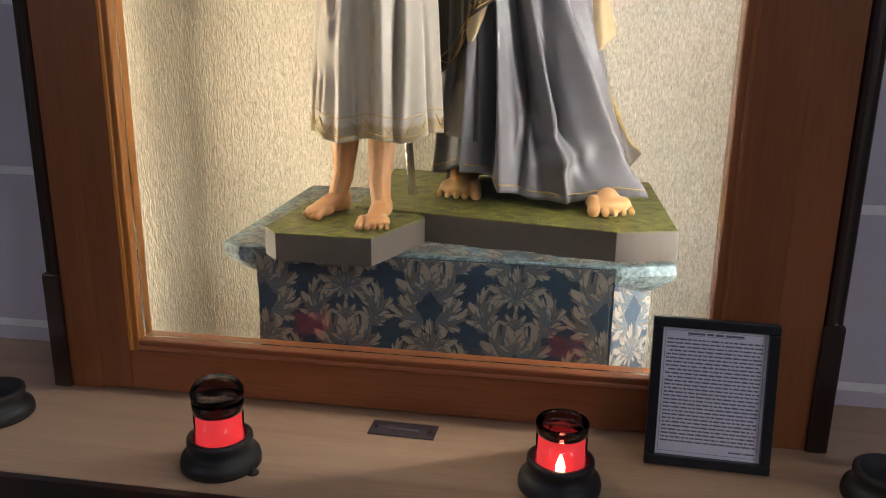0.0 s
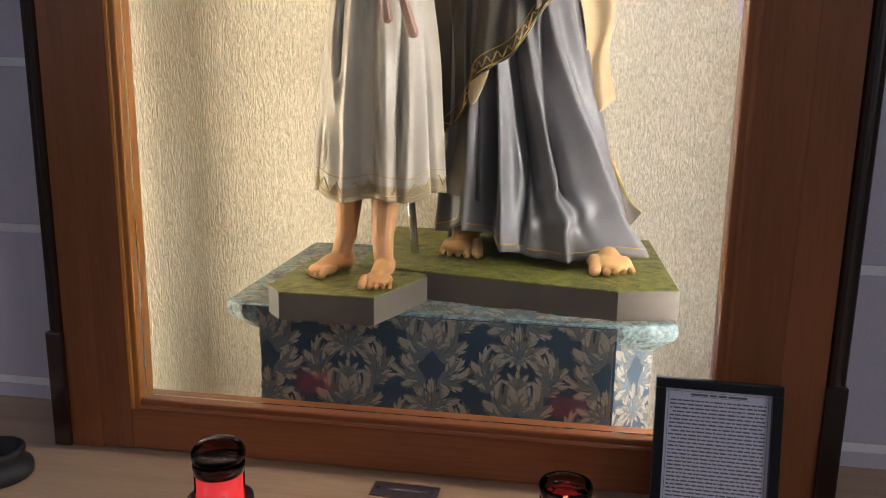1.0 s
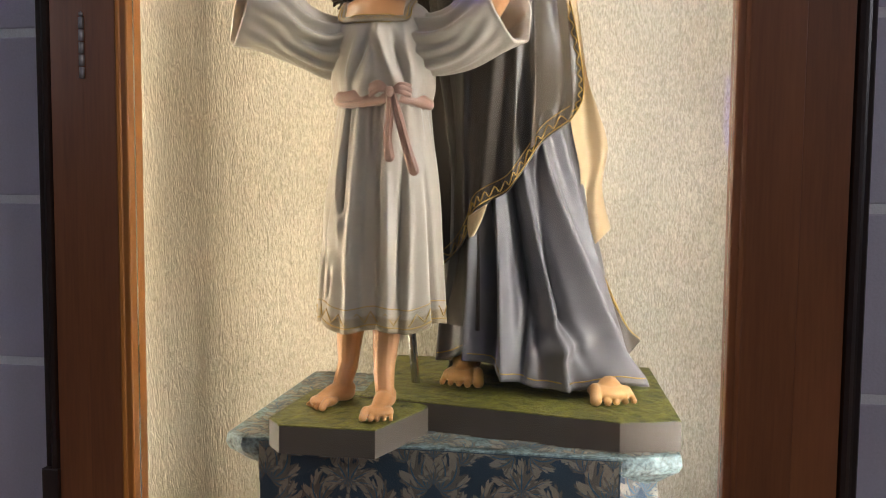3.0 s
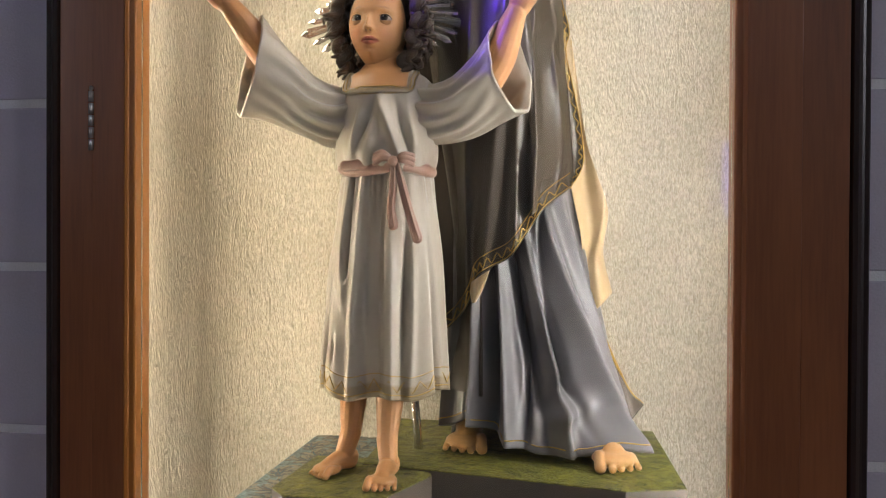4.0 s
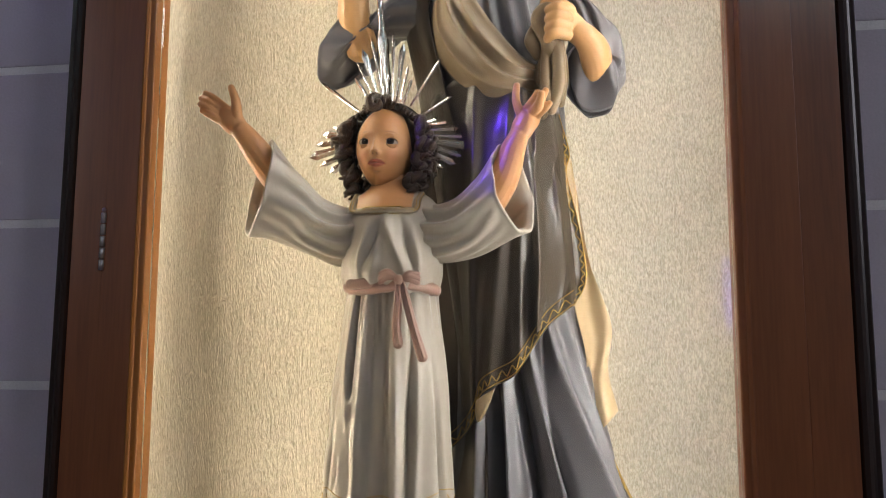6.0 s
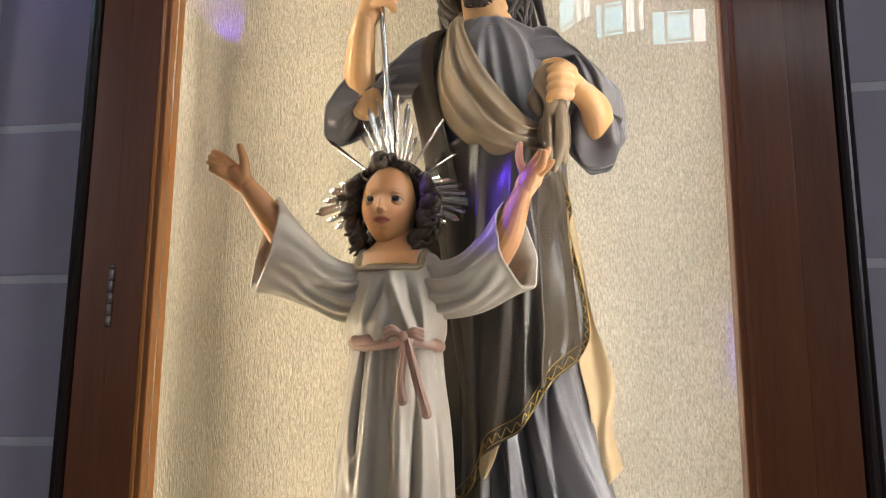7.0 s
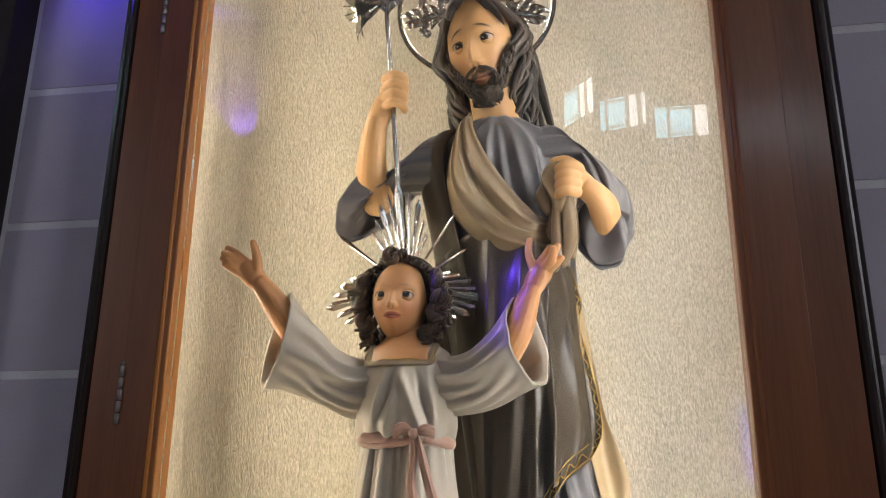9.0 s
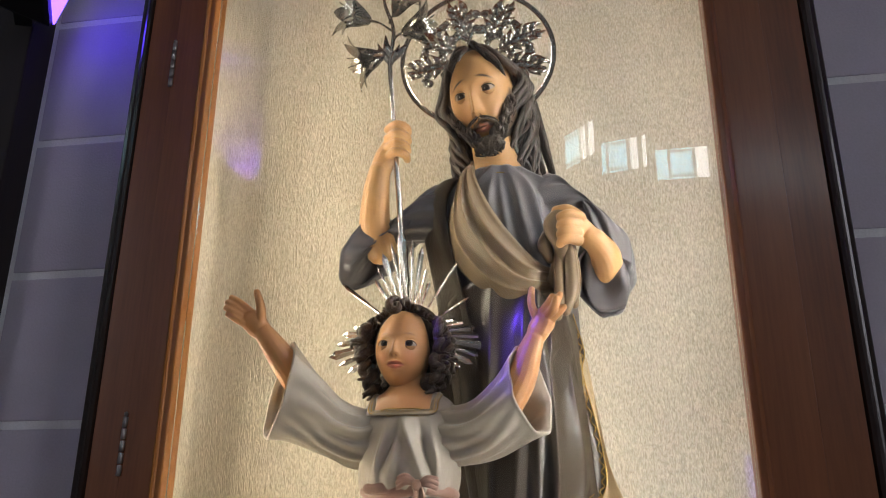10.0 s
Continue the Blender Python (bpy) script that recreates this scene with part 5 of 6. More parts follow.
    # the bunch held in the fist and its hanging end
    for path, r in (([(0.612, 0.318, 2.215), (0.632, 0.292, 2.27), (0.612, 0.280, 2.318), (0.634, 0.282, 2.342), (0.655, 0.290, 2.325)], [0.016, 0.019, 0.018, 0.016, 0.012]),
                    ([(0.600, 0.315, 2.315), (0.596, 0.300, 2.285), (0.606, 0.300, 2.255)], [0.010, 0.016, 0.010]),
                    ([(0.640, 0.288, 2.30), (0.646, 0.288, 2.25), (0.646, 0.292, 2.19), (0.632, 0.298, 2.145)], [0.010, 0.013, 0.015, 0.010]),
                    ([(0.625, 0.292, 2.28), (0.622, 0.292, 2.22), (0.622, 0.296, 2.16), (0.616, 0.302, 2.135)], [0.009, 0.011, 0.013, 0.008]),
                    ([(0.650, 0.30, 2.28), (0.656, 0.305, 2.22), (0.650, 0.31, 2.16)], [0.008, 0.010, 0.008])):
        c.tube(np.array(path) + (0, 0, -0.018), r, 0, BEIGE, 16, 8)
    # sleeves
    for secs, ph in (([((0.400, 0.43, 2.40), (0.01, 0, 0.062), (0, 0.075, 0)), ((0.325, 0.42, 2.396), (0.037, 0, 0.062), (0.0, 0.075, 0)), ((0.275, 0.405, 2.348), (0.055, 0, 0.052), (0.01, 0.072, 0)), ((0.240, 0.385, 2.290), (0.058, 0, 0.058), (0.015, 0.066, 0)), ((0.208, 0.36, 2.292), (0.040, -0.01, 0.078), (0.032, 0.052, 0.0))], 0.8),
                     ([((0.585, 0.43, 2.40), (-0.01, 0, 0.064), (0, 0.075, 0)), ((0.660, 0.425, 2.404), (-0.043, 0, 0.062), (0.0, 0.072, 0)), ((0.712, 0.415, 2.342), (-0.056, 0, 0.046), (-0.005, 0.070, 0)), ((0.722, 0.395, 2.262), (-0.056, 0, 0.046), (-0.01, 0.066, 0)), ((0.708, 0.36, 2.205), (-0.052, -0.012, 0.030), (-0.012, 0.035, -0.058))], 2.2)):
        ctr, uu, vv = (curve([q[k] for q in secs], 9) for k in range(3))
        ang = np.linspace(0, 2 * np.pi, 90, endpoint=False)
        m = len(ctr)
        rings = []
        for i in range(m):
            q = i / (m - 1)
            fold = 1 + 0.02 * np.sin(7 * ang - 6 * q + ph)
            for a0, tw, amp in ((0.15, 0.6, 0.12), (0.75, 0.5, 0.14), (1.35, 0.3, 0.16), (1.95, -0.2, 0.14), (2.5, -0.5, 0.16), (3.05, -0.7, 0.12), (4.2, 0.3, 0.10), (5.2, 0.3, 0.10)):
                amp *= 1.3 + 0.5 * math.sin(7 * a0 + 4 * q)
                da = np.angle(np.exp(1j * (-ang - a0 - tw * q)))
                fold = fold + (amp * crease(da, 0.17) - 0.5 * amp * crease(da - 0.30, 0.13)) * math.sin(math.pi * min(0.94, q * 0.9 + 0.05))
            rings.append(ctr[i] + np.outer(np.cos(ang) * fold, uu[i]) + np.outer(np.sin(ang) * fold, vv[i]))
        rings = np.array(rings)
        d = ctr[-1] - ctr[-2]
        d /= np.linalg.norm(d)
        rim = [ctr[-1] + (rings[-1] - ctr[-1]) * k + d * e for k, e in ((1.02, 0.003), (0.985, 0.006), (0.94, 0.004), (0.90, -0.004))]
        back = [ctr[i] + (rings[i] - ctr[i]) * 0.86 for i in range(m - 2, m - 20, -3)]
        c.grid(np.concatenate([rings, np.array(rim), np.array(back)]), 0, TUNIC, wrap=True)
    # hanging corner of the sleeve below the bent arm
    P = drape([(0.662, 2.250), (0.672, 2.19), (0.690, 2.152), (0.722, 2.146), (0.752, 2.150)], [(0.716, 2.30), (0.735, 2.29), (0.755, 2.278), (0.764, 2.25), (0.766, 2.22)], lambda s, w: 0.02 + 0.03 * np.sin(np.pi * w), lambda s, w: 0.010 * np.sin(7 * s + 4 * w), TUNIC, base=lambda x, z: 0.385 + 0 * x)
    # arms and hands
    g = [tube_grid([(0.236, 0.360, 2.300), (0.228, 0.332, 2.345), (0.236, 0.305, 2.41), (0.243, 0.298, 2.455)], [0.036, 0.035, 0.029, 0.024], 18, 6)]
    g.append(tube_grid([(0.244, 0.298, 2.455), (0.256, 0.306, 2.495), (0.272, 0.312, 2.535)], [0.024, 0.027, 0.022], 16, 5, 0.7))
    for k, (z, r) in enumerate(((2.553, 0.0106), (2.531, 0.0110), (2.508, 0.0106), (2.487, 0.0098))):
        g.append(tube_grid([(0.262, 0.296, z + 0.004), (0.284, 0.276, z + 0.004), (0.303, 0.284, z - 0.001), (0.304, 0.302, z - 0.003)], [r * 1.05, r, r, r * 0.9], 12, 4))
    g.append(tube_grid([(0.262, 0.312, 2.52), (0.284, 0.314, 2.556), (0.292, 0.306, 2.568)], [0.016, 0.0135, 0.012], 12, 4))
    c.add(*fused(g, 0.002, 2), 1, SKIN_A)
    g = [tube_grid([(0.724, 0.37, 2.238), (0.716, 0.325, 2.268), (0.700, 0.305, 2.288), (0.685, 0.298, 2.298)], [0.033, 0.031, 0.026, 0.024], 18, 6)]
    g.append(tube_grid([(0.688, 0.298, 2.298), (0.668, 0.288, 2.312), (0.652, 0.282, 2.322)], [0.024, 0.027, 0.022], 16, 5, 0.65))
    for k in range(4):
        z = 2.336 - 0.0175 * k
        g.append(tube_grid([(0.664, 0.272, z), (0.645, 0.262, z + 0.001), (0.630, 0.266, z - 0.003), (0.627, 0.282, z - 0.005)], [0.0112, 0.0105, 0.0100, 0.009], 12, 4))
    g.append(tube_grid([(0.668, 0.28, 2.335), (0.645, 0.276, 2.352), (0.622, 0.278, 2.353)], [0.0145, 0.0125, 0.010], 12, 4))
    g = [q + np.array((0.0, 0.0, -0.020)) for q in g]
    c.add(*fused(g, 0.002, 2), 1, SKIN_A)
    # bare feet
    for heel, toe, ankle, big in (((0.466, 0.46), (0.470, 0.338), (0.49, 0.48, 1.30), 1), ((0.735, 0.375), (0.757, 0.252), (0.70, 0.41, 1.30), -1)):
        g = []
        foot(g, heel, toe, 0.086, 1.241, ankle, 0.07)
        toes(g, heel, toe, 0.086, 1.241, big)
        c.add(*fused(g, 0.0019, 2), 1, SKIN_A)
    # neck, head, hair and beard
    c.tube([(0.494, 0.432, 2.47), (0.488, 0.425, 2.52), (0.478, 0.415, 2.58)], [0.062, 0.052, 0.050], 1, SKIN_A, 28, 6)
    centre, turn = np.array([0.468, 0.395, 2.662]), rotation(18, -9, -14)
    HAIR = np.array((0.030, 0.022, 0.017))
    head(c, centre, turn, 0.078, 0.100, 0.126, 0.05, -0.36, -0.58, 0.40, SKIN_A, (0.36, 0.14, 0.09), (0.05, 0.032, 0.022), (0.030, 0.018, 0.012), (0.50, 0.23, 0.12), 0.40, (0.055, 0.042, 0.034), 0.25, gaze=(0.0, -0.10), eye=0.20)
    cap = ball_grid((0, 0.022, 0.012), (0.092, 0.100, 0.124), None, 48)
    keep = ~((cap[:-1, :, 1] < -0.012) & (cap[:-1, :, 2] < 0.085))
    c.grid(cap @ turn.T + centre, 2, HAIR, wrap=True, keep=keep)
    rng = random.Random(9)

    def lock(points, r, tint):
        c.tube(np.array(points) @ turn.T + centre, [r * 0.7, r, r * 0.9, r * 0.35], 2, HAIR * tint, 8, 5)

    for s in (-1, 1):
        for k in range(48):
            q = rng.random()
            y0 = -0.036 + 0.092 * q
            x1 = s * (0.083 + 0.012 * rng.random())
            end = -0.13 - 0.12 * rng.random()
            ph, amp = rng.random() * 6, 0.014 + 0.008 * rng.random()
            pts = [(s * 0.008, y0 * 0.9, 0.132 - 0.25 * max(0, -y0 - 0.03)), (s * 0.050, y0 - 0.004, 0.105 - 0.15 * max(0, -y0 - 0.03)), (x1 * 0.97, y0 + 0.012, 0.045)]
            for j in range(1, 7):
                z = 0.045 + (end - 0.045) * j / 6
                pts.append((x1 + s * amp * math.sin(ph + 1.9 * j) - (0.046 if s > 0 else 0.012) * j / 6, y0 + 0.02 + amp * math.cos(ph + 1.7 * j), z))
            lock(pts, 0.0065 + 0.003 * rng.random(), 0.6 + 1.6 * rng.random())
    for k in range(30):
        x = -0.085 + 0.17 * rng.random()
        lock([(x * 0.5, 0.10, 0.10), (x, 0.122, 0.02), (x * 1.1, 0.11, -0.08), (x * 1.15, 0.10, -0.18 - 0.05 * rng.random())], 0.011, 0.7 + rng.random())
    lock([(0.0, -0.06, 0.118), (-0.018, -0.092, 0.098), (-0.034, -0.098, 0.076), (-0.030, -0.100, 0.066)], 0.008, 1.3)
    lock([(0.004, -0.06, 0.118), (-0.004, -0.095, 0.098), (-0.010, -0.104, 0.082)], 0.007, 1.1)
    # hair combed forward and aside along the forehead
    for s in (-1, 1):
        for k in range(20):
            q = 0.22 + 0.55 * k / 19
            x1, z1 = s * (0.016 + 0.062 * q), 0.110 - 0.074 * q ** 1.8 + 0.006 * rng.random()
            y1 = -0.100 * math.sqrt(max(0.05, 1 - (x1 / 0.090) ** 2 - (z1 / 0.140) ** 2)) - 0.006
            lock([(s * 0.004, -0.020 + 0.03 * q, 0.132), (x1 * 0.6, y1 * 0.75, z1 + 0.024 - 0.008 * q), (x1, y1, z1), (x1 + s * 0.008, y1 + 0.006, z1 - 0.020 - 0.02 * q)], 0.0062, 0.7 + 1.3 * rng.random())
    # beard: rows of small wavy tufts along jaw and chin, and a short moustache
    BEARD = 1.5
    for k in range(230):
        u = -1 + 2 * rng.random()
        row = rng.random()
        z = -0.090 - 0.030 * row + 0.082 * abs(u) ** 1.7
        wx = 0.079 * (1 - 0.22 * min(1, max(0, -z / 0.122 - 0.1)) ** 1.6)
        x = u * wx * 0.92
        y = -0.100 * math.sqrt(max(0.02, 1 - (x / 0.085) ** 2 - (z / 0.128) ** 2 * 0.8)) - 0.001
        if abs(u) < 0.2 and z > -0.096:
            continue
        drop = 0.012 + 0.010 * rng.random() + 0.008 * (1 - abs(u))
        sway = 0.006 * math.sin(k)
        lock([(x, y, z), (x * 1.03 + sway, y - 0.004, z - drop * 0.5), (x * 0.98 - sway, y - 0.002 + 0.004 * row, z - drop)], 0.0036, BEARD * (0.7 + 0.9 * rng.random()))
    for k in range(100):
        x, z = rng.uniform(-0.032, 0.032), rng.uniform(-0.118, -0.096)
        y = -0.094 + 0.9 * abs(z + 0.10) + 14 * x * x
        sway = 0.005 * math.sin(2.3 * k)
        lock([(x, y + 0.004, z), (x * 1.05 + sway, y - 0.006, z - 0.009), (x * 0.9 - sway, y - 0.001, z - 0.017)], 0.0036, BEARD * (0.7 + rng.random()))
    for s in (-1, 1):
        for k in range(16):
            q = k / 15
            x0, z0 = s * (0.003 + 0.026 * q), -0.0560 - 0.010 * q * q
            y0 = -0.107 + 0.012 * q * q
            lock([(x0, y0 + 0.004, z0 + 0.003), (x0 + s * 0.005, y0 - 0.001, z0 - 0.003), (x0 + s * 0.010, y0 + 0.004, z0 - 0.006 - 0.008 * q)], 0.0024, BEARD * (0.7 + rng.random()))
    return c


adult = tagged(new("plaster_statue", adult_figure().mesh("plaster_statue", FIGURE)), "painted plaster statue of a bearded man in cloak", "statue")

# ---- silver work on the figures ----


def blade(bm, p, q, w0, w1, t):
    """A long ridged blade from p to q that widens, then ends in a point."""
    p, q = Vector(p), Vector(q)
    d = (q - p).normalized()
    s = d.cross(Vector((0, 1, 0))).normalized()
    m = p + (q - p) * 0.86
    n = Vector((0, -t, 0))
    a = [bm.verts.new(v) for v in (p - s * w0, p + n, p + s * w0, p - n * 0.3)]
    b = [bm.verts.new(v) for v in (m - s * w1, m + n, m + s * w1, m - n * 0.3)]
    e = bm.verts.new(q)
    for i in range(4):
        bm.faces.new((a[i], a[(i + 1) % 4], b[(i + 1) % 4], b[i]))
        bm.faces.new((b[i], b[(i + 1) % 4], e))
    bm.faces.new(a[::-1])


CROWN = (0.318, 0.292, 2.085)
rays = holder("ray_halo", CROWN, "silver halo of pointed rays behind the child's head", "halo")


def ray(angle, r0, r1, w0, w1, lean=0.0, t=0.002):
    bm = bmesh.new()
    d = Vector((math.sin(angle), 0, math.cos(angle)))
    blade(bm, d * r0, d * r1 + Vector((0, lean, 0)), w0, w1, t)
    part("ray", bm, M_SILVER, rays)


for k in range(-4, 5):                         # upper fan
    ray(radians(-5 + 6.5 * k), 0.07, (0.222, 0.205, 0.188, 0.165, 0.140)[abs(k)] - (0.02 if k > 2 else 0), 0.0022, (0.0085, 0.0038, 0.0065, 0.0034, 0.0045)[abs(k)], -0.01)
for k in range(-4, 5):                         # fans at either side
    ln = (0.176, 0.158, 0.146, 0.128, 0.108)[abs(k)]
    ray(radians(-101 + 8 * k), 0.06, ln, 0.003, (0.010, 0.006, 0.0075, 0.005, 0.005)[abs(k)], 0.02)
    ray(radians(97 + 8 * k), 0.06, ln - 0.01, 0.003, (0.009, 0.005, 0.0065, 0.004, 0.004)[abs(k)], 0.03)
ray(radians(-51), 0.07, 0.188, 0.0024, 0.0042)
ray(radians(33), 0.07, 0.182, 0.0024, 0.0036)
ray(radians(58), 0.07, 0.145, 0.0024, 0.0030)
part("back_plate", turned([(0.066, -0.002), (0.068, 0.0), (0.066, 0.002)], 32), M_SILVER_OLD, rays).rotation_euler = (radians(90), 0, 0)

halo = holder("round_halo", (0.439, 0.475, 2.838), "tarnished silver ring halo with pierced acanthus leaves", "halo")
halo.rotation_euler = (0, radians(6), 0)


def ringed(r, w, t, n=96):
    """A flat ring with raised rims."""
    bm = bmesh.new()
    prof = [(r - w, 0), (r - w, -t), (r - w * 0.6, -t * 0.6), (r + w * 0.6, -t * 0.6), (r + w, -t), (r + w, 0), (r, t * 0.6)]
    rows = [[bm.verts.new((a * math.sin(2 * math.pi * i / n), y, a * math.cos(2 * math.pi * i / n))) for a, y in prof] for i in range(n)]
    for i in range(n):
        for k in range(len(prof)):
            bm.faces.new((rows[i][k], rows[(i + 1) % n][k], rows[(i + 1) % n][(k + 1) % len(prof)], rows[i][(k + 1) % len(prof)]))
    return bm


part("ring", ringed(0.190, 0.0062, 0.003), M_SILVER_OLD, halo, smooth=False)


def acanthus(size):
    """A pierced ornament: a ribbed spine of leaflets with scrolls at both sides."""
    c = Clay()
    up = lambda pts: [(x * size, y * size, z * size) for x, y, z in pts]
    c.tube(up([(0, 0, 0), (0, -0.08, 0.5), (0, -0.05, 0.95)]), [0.07 * size, 0.10 * size, 0.03 * size], 0, (1, 1, 1), 10, 6, 0.5)
    for s in (-1, 1):
        for z, ln, a in ((0.30, 0.26, 0.9), (0.48, 0.30, 0.75), (0.66, 0.28, 0.55), (0.82, 0.22, 0.35)):
            tip = (s * ln * math.sin(a) * 1.3, -0.10, z + ln * math.cos(a))
            c.tube(up([(0, -0.05, z - 0.05), (s * ln * 0.5, -0.13, z + ln * 0.25), tip]), [0.035 * size, 0.075 * size, 0.02 * size], 0, (1, 1, 1), 10, 5, 0.55)
        for z0, r, wind in ((0.10, 0.13, 1), (0.42, 0.10, -1)):
            spiral = [(s * (0.10 + 0.22 + r * (1 - q) * math.cos(wind * 5.5 * q + 2.6)), -0.06, z0 + 0.14 + r * (1 - q) * math.sin(wind * 5.5 * q + 2.6)) for q in np.linspace(0, 0.85, 12)]
            c.tube(up([(s * 0.02, -0.04, z0)] + spiral), [0.045 * size, 0.05 * size, 0.05 * size, 0.06 * size], 0, (1, 1, 1), 8, 3, 0.8)
            c.grid(ball_grid(up([spiral[-1]])[0], (0.055 * size, 0.045 * size, 0.055 * size), None, 12), 0, (1, 1, 1), wrap=True, caps=True)
    return c.mesh("acanthus_ornament", [M_SILVER_OLD])


orn = acanthus(0.128)
for deg in (-103, -64, -24, 22, 60, 97):
    ob = new("acanthus_ornament", orn)
    ob.parent = halo
    a = radians(deg)
    ob.location = (0.052 * math.sin(a), 0.0, 0.052 * math.cos(a) - 0.012)
    ob.rotation_euler = (0, a, 0)

# ---- the lily staff ----
FOOT_S, HEAD_S = Vector((0.376, 0.355, 1.241)), Vector((0.262, 0.288, 2.72))
staff = holder("lily_staff", FOOT_S, "polished silver staff topped with silver lilies", "staff")


def spart(name, clay, material, label=""):
    me = clay.mesh(name, [material])
    ob = new(name, me)
    ob.parent = staff
    ob.location = (0, 0, 0)
    return tagged(ob, label)


def along(t):
    return (HEAD_S - FOOT_S) * t


c = Clay()
c.tube([along(0.0), along(0.35), along(0.70)], [0.0085, 0.0085, 0.0080], 0, (1, 1, 1), 16, 6)
spart("lower_shaft", c, M_SILVER)
c = Clay()
c.tube([along(0.70), along(0.85), along(1.0)], [0.0062, 0.0058, 0.0050], 0, (1, 1, 1), 16, 10)
spart("upper_shaft", c, M_SILVER)
c = Clay()
for t, r in ((0.655, 0.0115), (0.700, 0.0125), (0.712, 0.009)):
    c.tube([along(t - 0.006), along(t + 0.006)], [r], 0, (1, 1, 1), 16, 2)
c.tube([along(0.66), along(0.70)], [0.0108, 0.0108], 0, (1, 1, 1), 16, 2)
spart("collar", c, M_SILVER)
c = Clay()
top = along(1.0)
stem = [along(0.94), top, top + Vector((0.006, 0, 0.09)), top + Vector((-0.018, 0, 0.17)), top + Vector((-0.02, 0, 0.25))]
c.tube(stem, [0.0055, 0.005, 0.0045, 0.003], 0, (1, 1, 1), 10, 6)
for a, ln in ((0.4, 0.05), (-0.6, 0.055), (0.9, 0.06), (-0.2, 0.07)):
    base = along(0.985) + Vector((0, 0, 0.018 * ln * 100 / 5))
    c.tube([base, base + Vector((math.sin(a) * ln * 0.6, -0.008, ln * 0.5)), base + Vector((math.sin(a) * ln, -0.002, ln * 1.05))], [0.003, 0.009, 0.0015], 0, (1, 1, 1), 10, 5, 0.25)
spart("leafy_stem", c, M_SILVER)


def lily(at, axis, size, branch):
    """A six-petalled trumpet flower on a short branch."""
    c = Clay()
    ax = np.array(Vector(axis).normalized())
    s = np.cross(ax, (0.1, 1, 0.05))
    s /= np.linalg.norm(s)
    u = np.cross(ax, s)
    p0 = np.array(at)
    c.tube([branch, (np.array(branch) + p0) / 2 + (0, -0.004, 0.004), p0], [0.0028, 0.0025, 0.004], 0, (1, 1, 1), 8, 5)
    for k in range(6):
        a = k * math.pi / 3
        r = math.cos(a) * s + math.sin(a) * u
        side = np.cross(ax, r)
        rows = []
        for q in np.linspace(0, 1, 9):
            mid = p0 + ax * size * (0.9 * q - 0.18 * q ** 3) + r * size * (0.08 + 0.12 * q + 0.52 * q ** 3)
            w = size * 0.26 * math.sin(math.pi * min(1, q * 0.9 + 0.10)) ** 0.8 + 0.0004
            rows.append([mid + side * w * v - r * size * 0.08 * v * v * (1 - q) + ax * 0.03 * size * math.sin(9 * q) * abs(v) for v in (-1, -0.5, 0, 0.5, 1)])
        g = np.array(rows)
        c.grid(g, 0, (1, 1, 1))
        c.grid(g + r * 0.0012, 0, (1, 1, 1))
    for k in range(3):
        a = k * 2.1
        r = math.cos(a) * s + math.sin(a) * u
        c.tube([p0, p0 + ax * size * 0.5 + r * size * 0.1, p0 + ax * size * 0.85 + r * size * 0.2], [0.0012, 0.0012, 0.002], 0, (1, 1, 1), 6, 4)
    spart("lily", c, M_SILVER_OLD, "tarnished silver lily")


T = np.array(top)
lily(T + (-0.050, -0.004, 0.118), (-0.8, -0.15, 0.35), 0.092, T + (0.0, 0, 0.09))
lily(T + (-0.016, -0.008, 0.020), (-0.72, -0.2, -0.35), 0.094, T + (0.002, 0, 0.012))
lily(T + (0.030, -0.006, 0.075), (0.95, -0.2, 0.12), 0.094, T + (0.004, 0, 0.055))
lily(T + (0.010, -0.006, 0.125), (0.45, -0.3, 0.85), 0.070, T + (-0.004, 0, 0.11))
lily(T + (-0.022, -0.004, 0.215), (-0.35, -0.25, 0.9), 0.078, T + (-0.018, 0, 0.18))

# ---- votive candles on the shelf ----
M_REDGLASS = pane("red_glass", (1.0, 0.5, 0.5), 0.03)
M_REDWAX = mat("lit_red_wax", (0.7, 0.03, 0.03), 0.4, emit=(1.0, 0.14, 0.16, RED_GLOW), vary=0.2, scale=40)
M_FLAME = glow("candle_flame", (1.0, 0.55, 0.35), 14.0)
M_RIM = pane("clear_rim_glass", (0.50, 0.42, 0.42), 0.02)


def candle(x, y, lit, label):
    """A votive light: stepped black foot, collar, red glass, wax and dark rim."""
    t = holder("votive_candle", (x, y, SHELF), label, "votive candle", "candles along the shelf")
    part("foot", turned([(0.054, 0.0), (0.0575, 0.003), (0.058, 0.010), (0.056, 0.018), (0.050, 0.023), (0.0475, 0.025), (0.046, 0.029), (0.0455, 0.036), (0.047, 0.040), (0.0465, 0.046), (0.043, 0.048), (0.0385, 0.047), (0.037, 0.024)], 56), M_BLACK, t, smooth=True)
    if not lit:
        return t
    g = part("glass_cup", turned([(0.030, 0.026), (0.0345, 0.028), (0.0352, 0.04), (0.0352, 0.086)], 48), M_REDGLASS, t, "red glass", smooth=True)
    g.visible_shadow = False
    part("wax", turned([(0.031, 0.028), (0.0325, 0.04), (0.0325, 0.083), (0.020, 0.085), (0.003, 0.084)], 40), M_REDWAX, t, "glowing red wax", smooth=True)
    part("glass_rim", turned([(0.0352, 0.0865), (0.0350, 0.090), (0.0362, 0.093), (0.0368, 0.100), (0.0352, 0.103), (0.033, 0.102), (0.0322, 0.094), (0.0335, 0.0865)], 48), M_RIM, t, "dark glass rim", smooth=True)
    return t


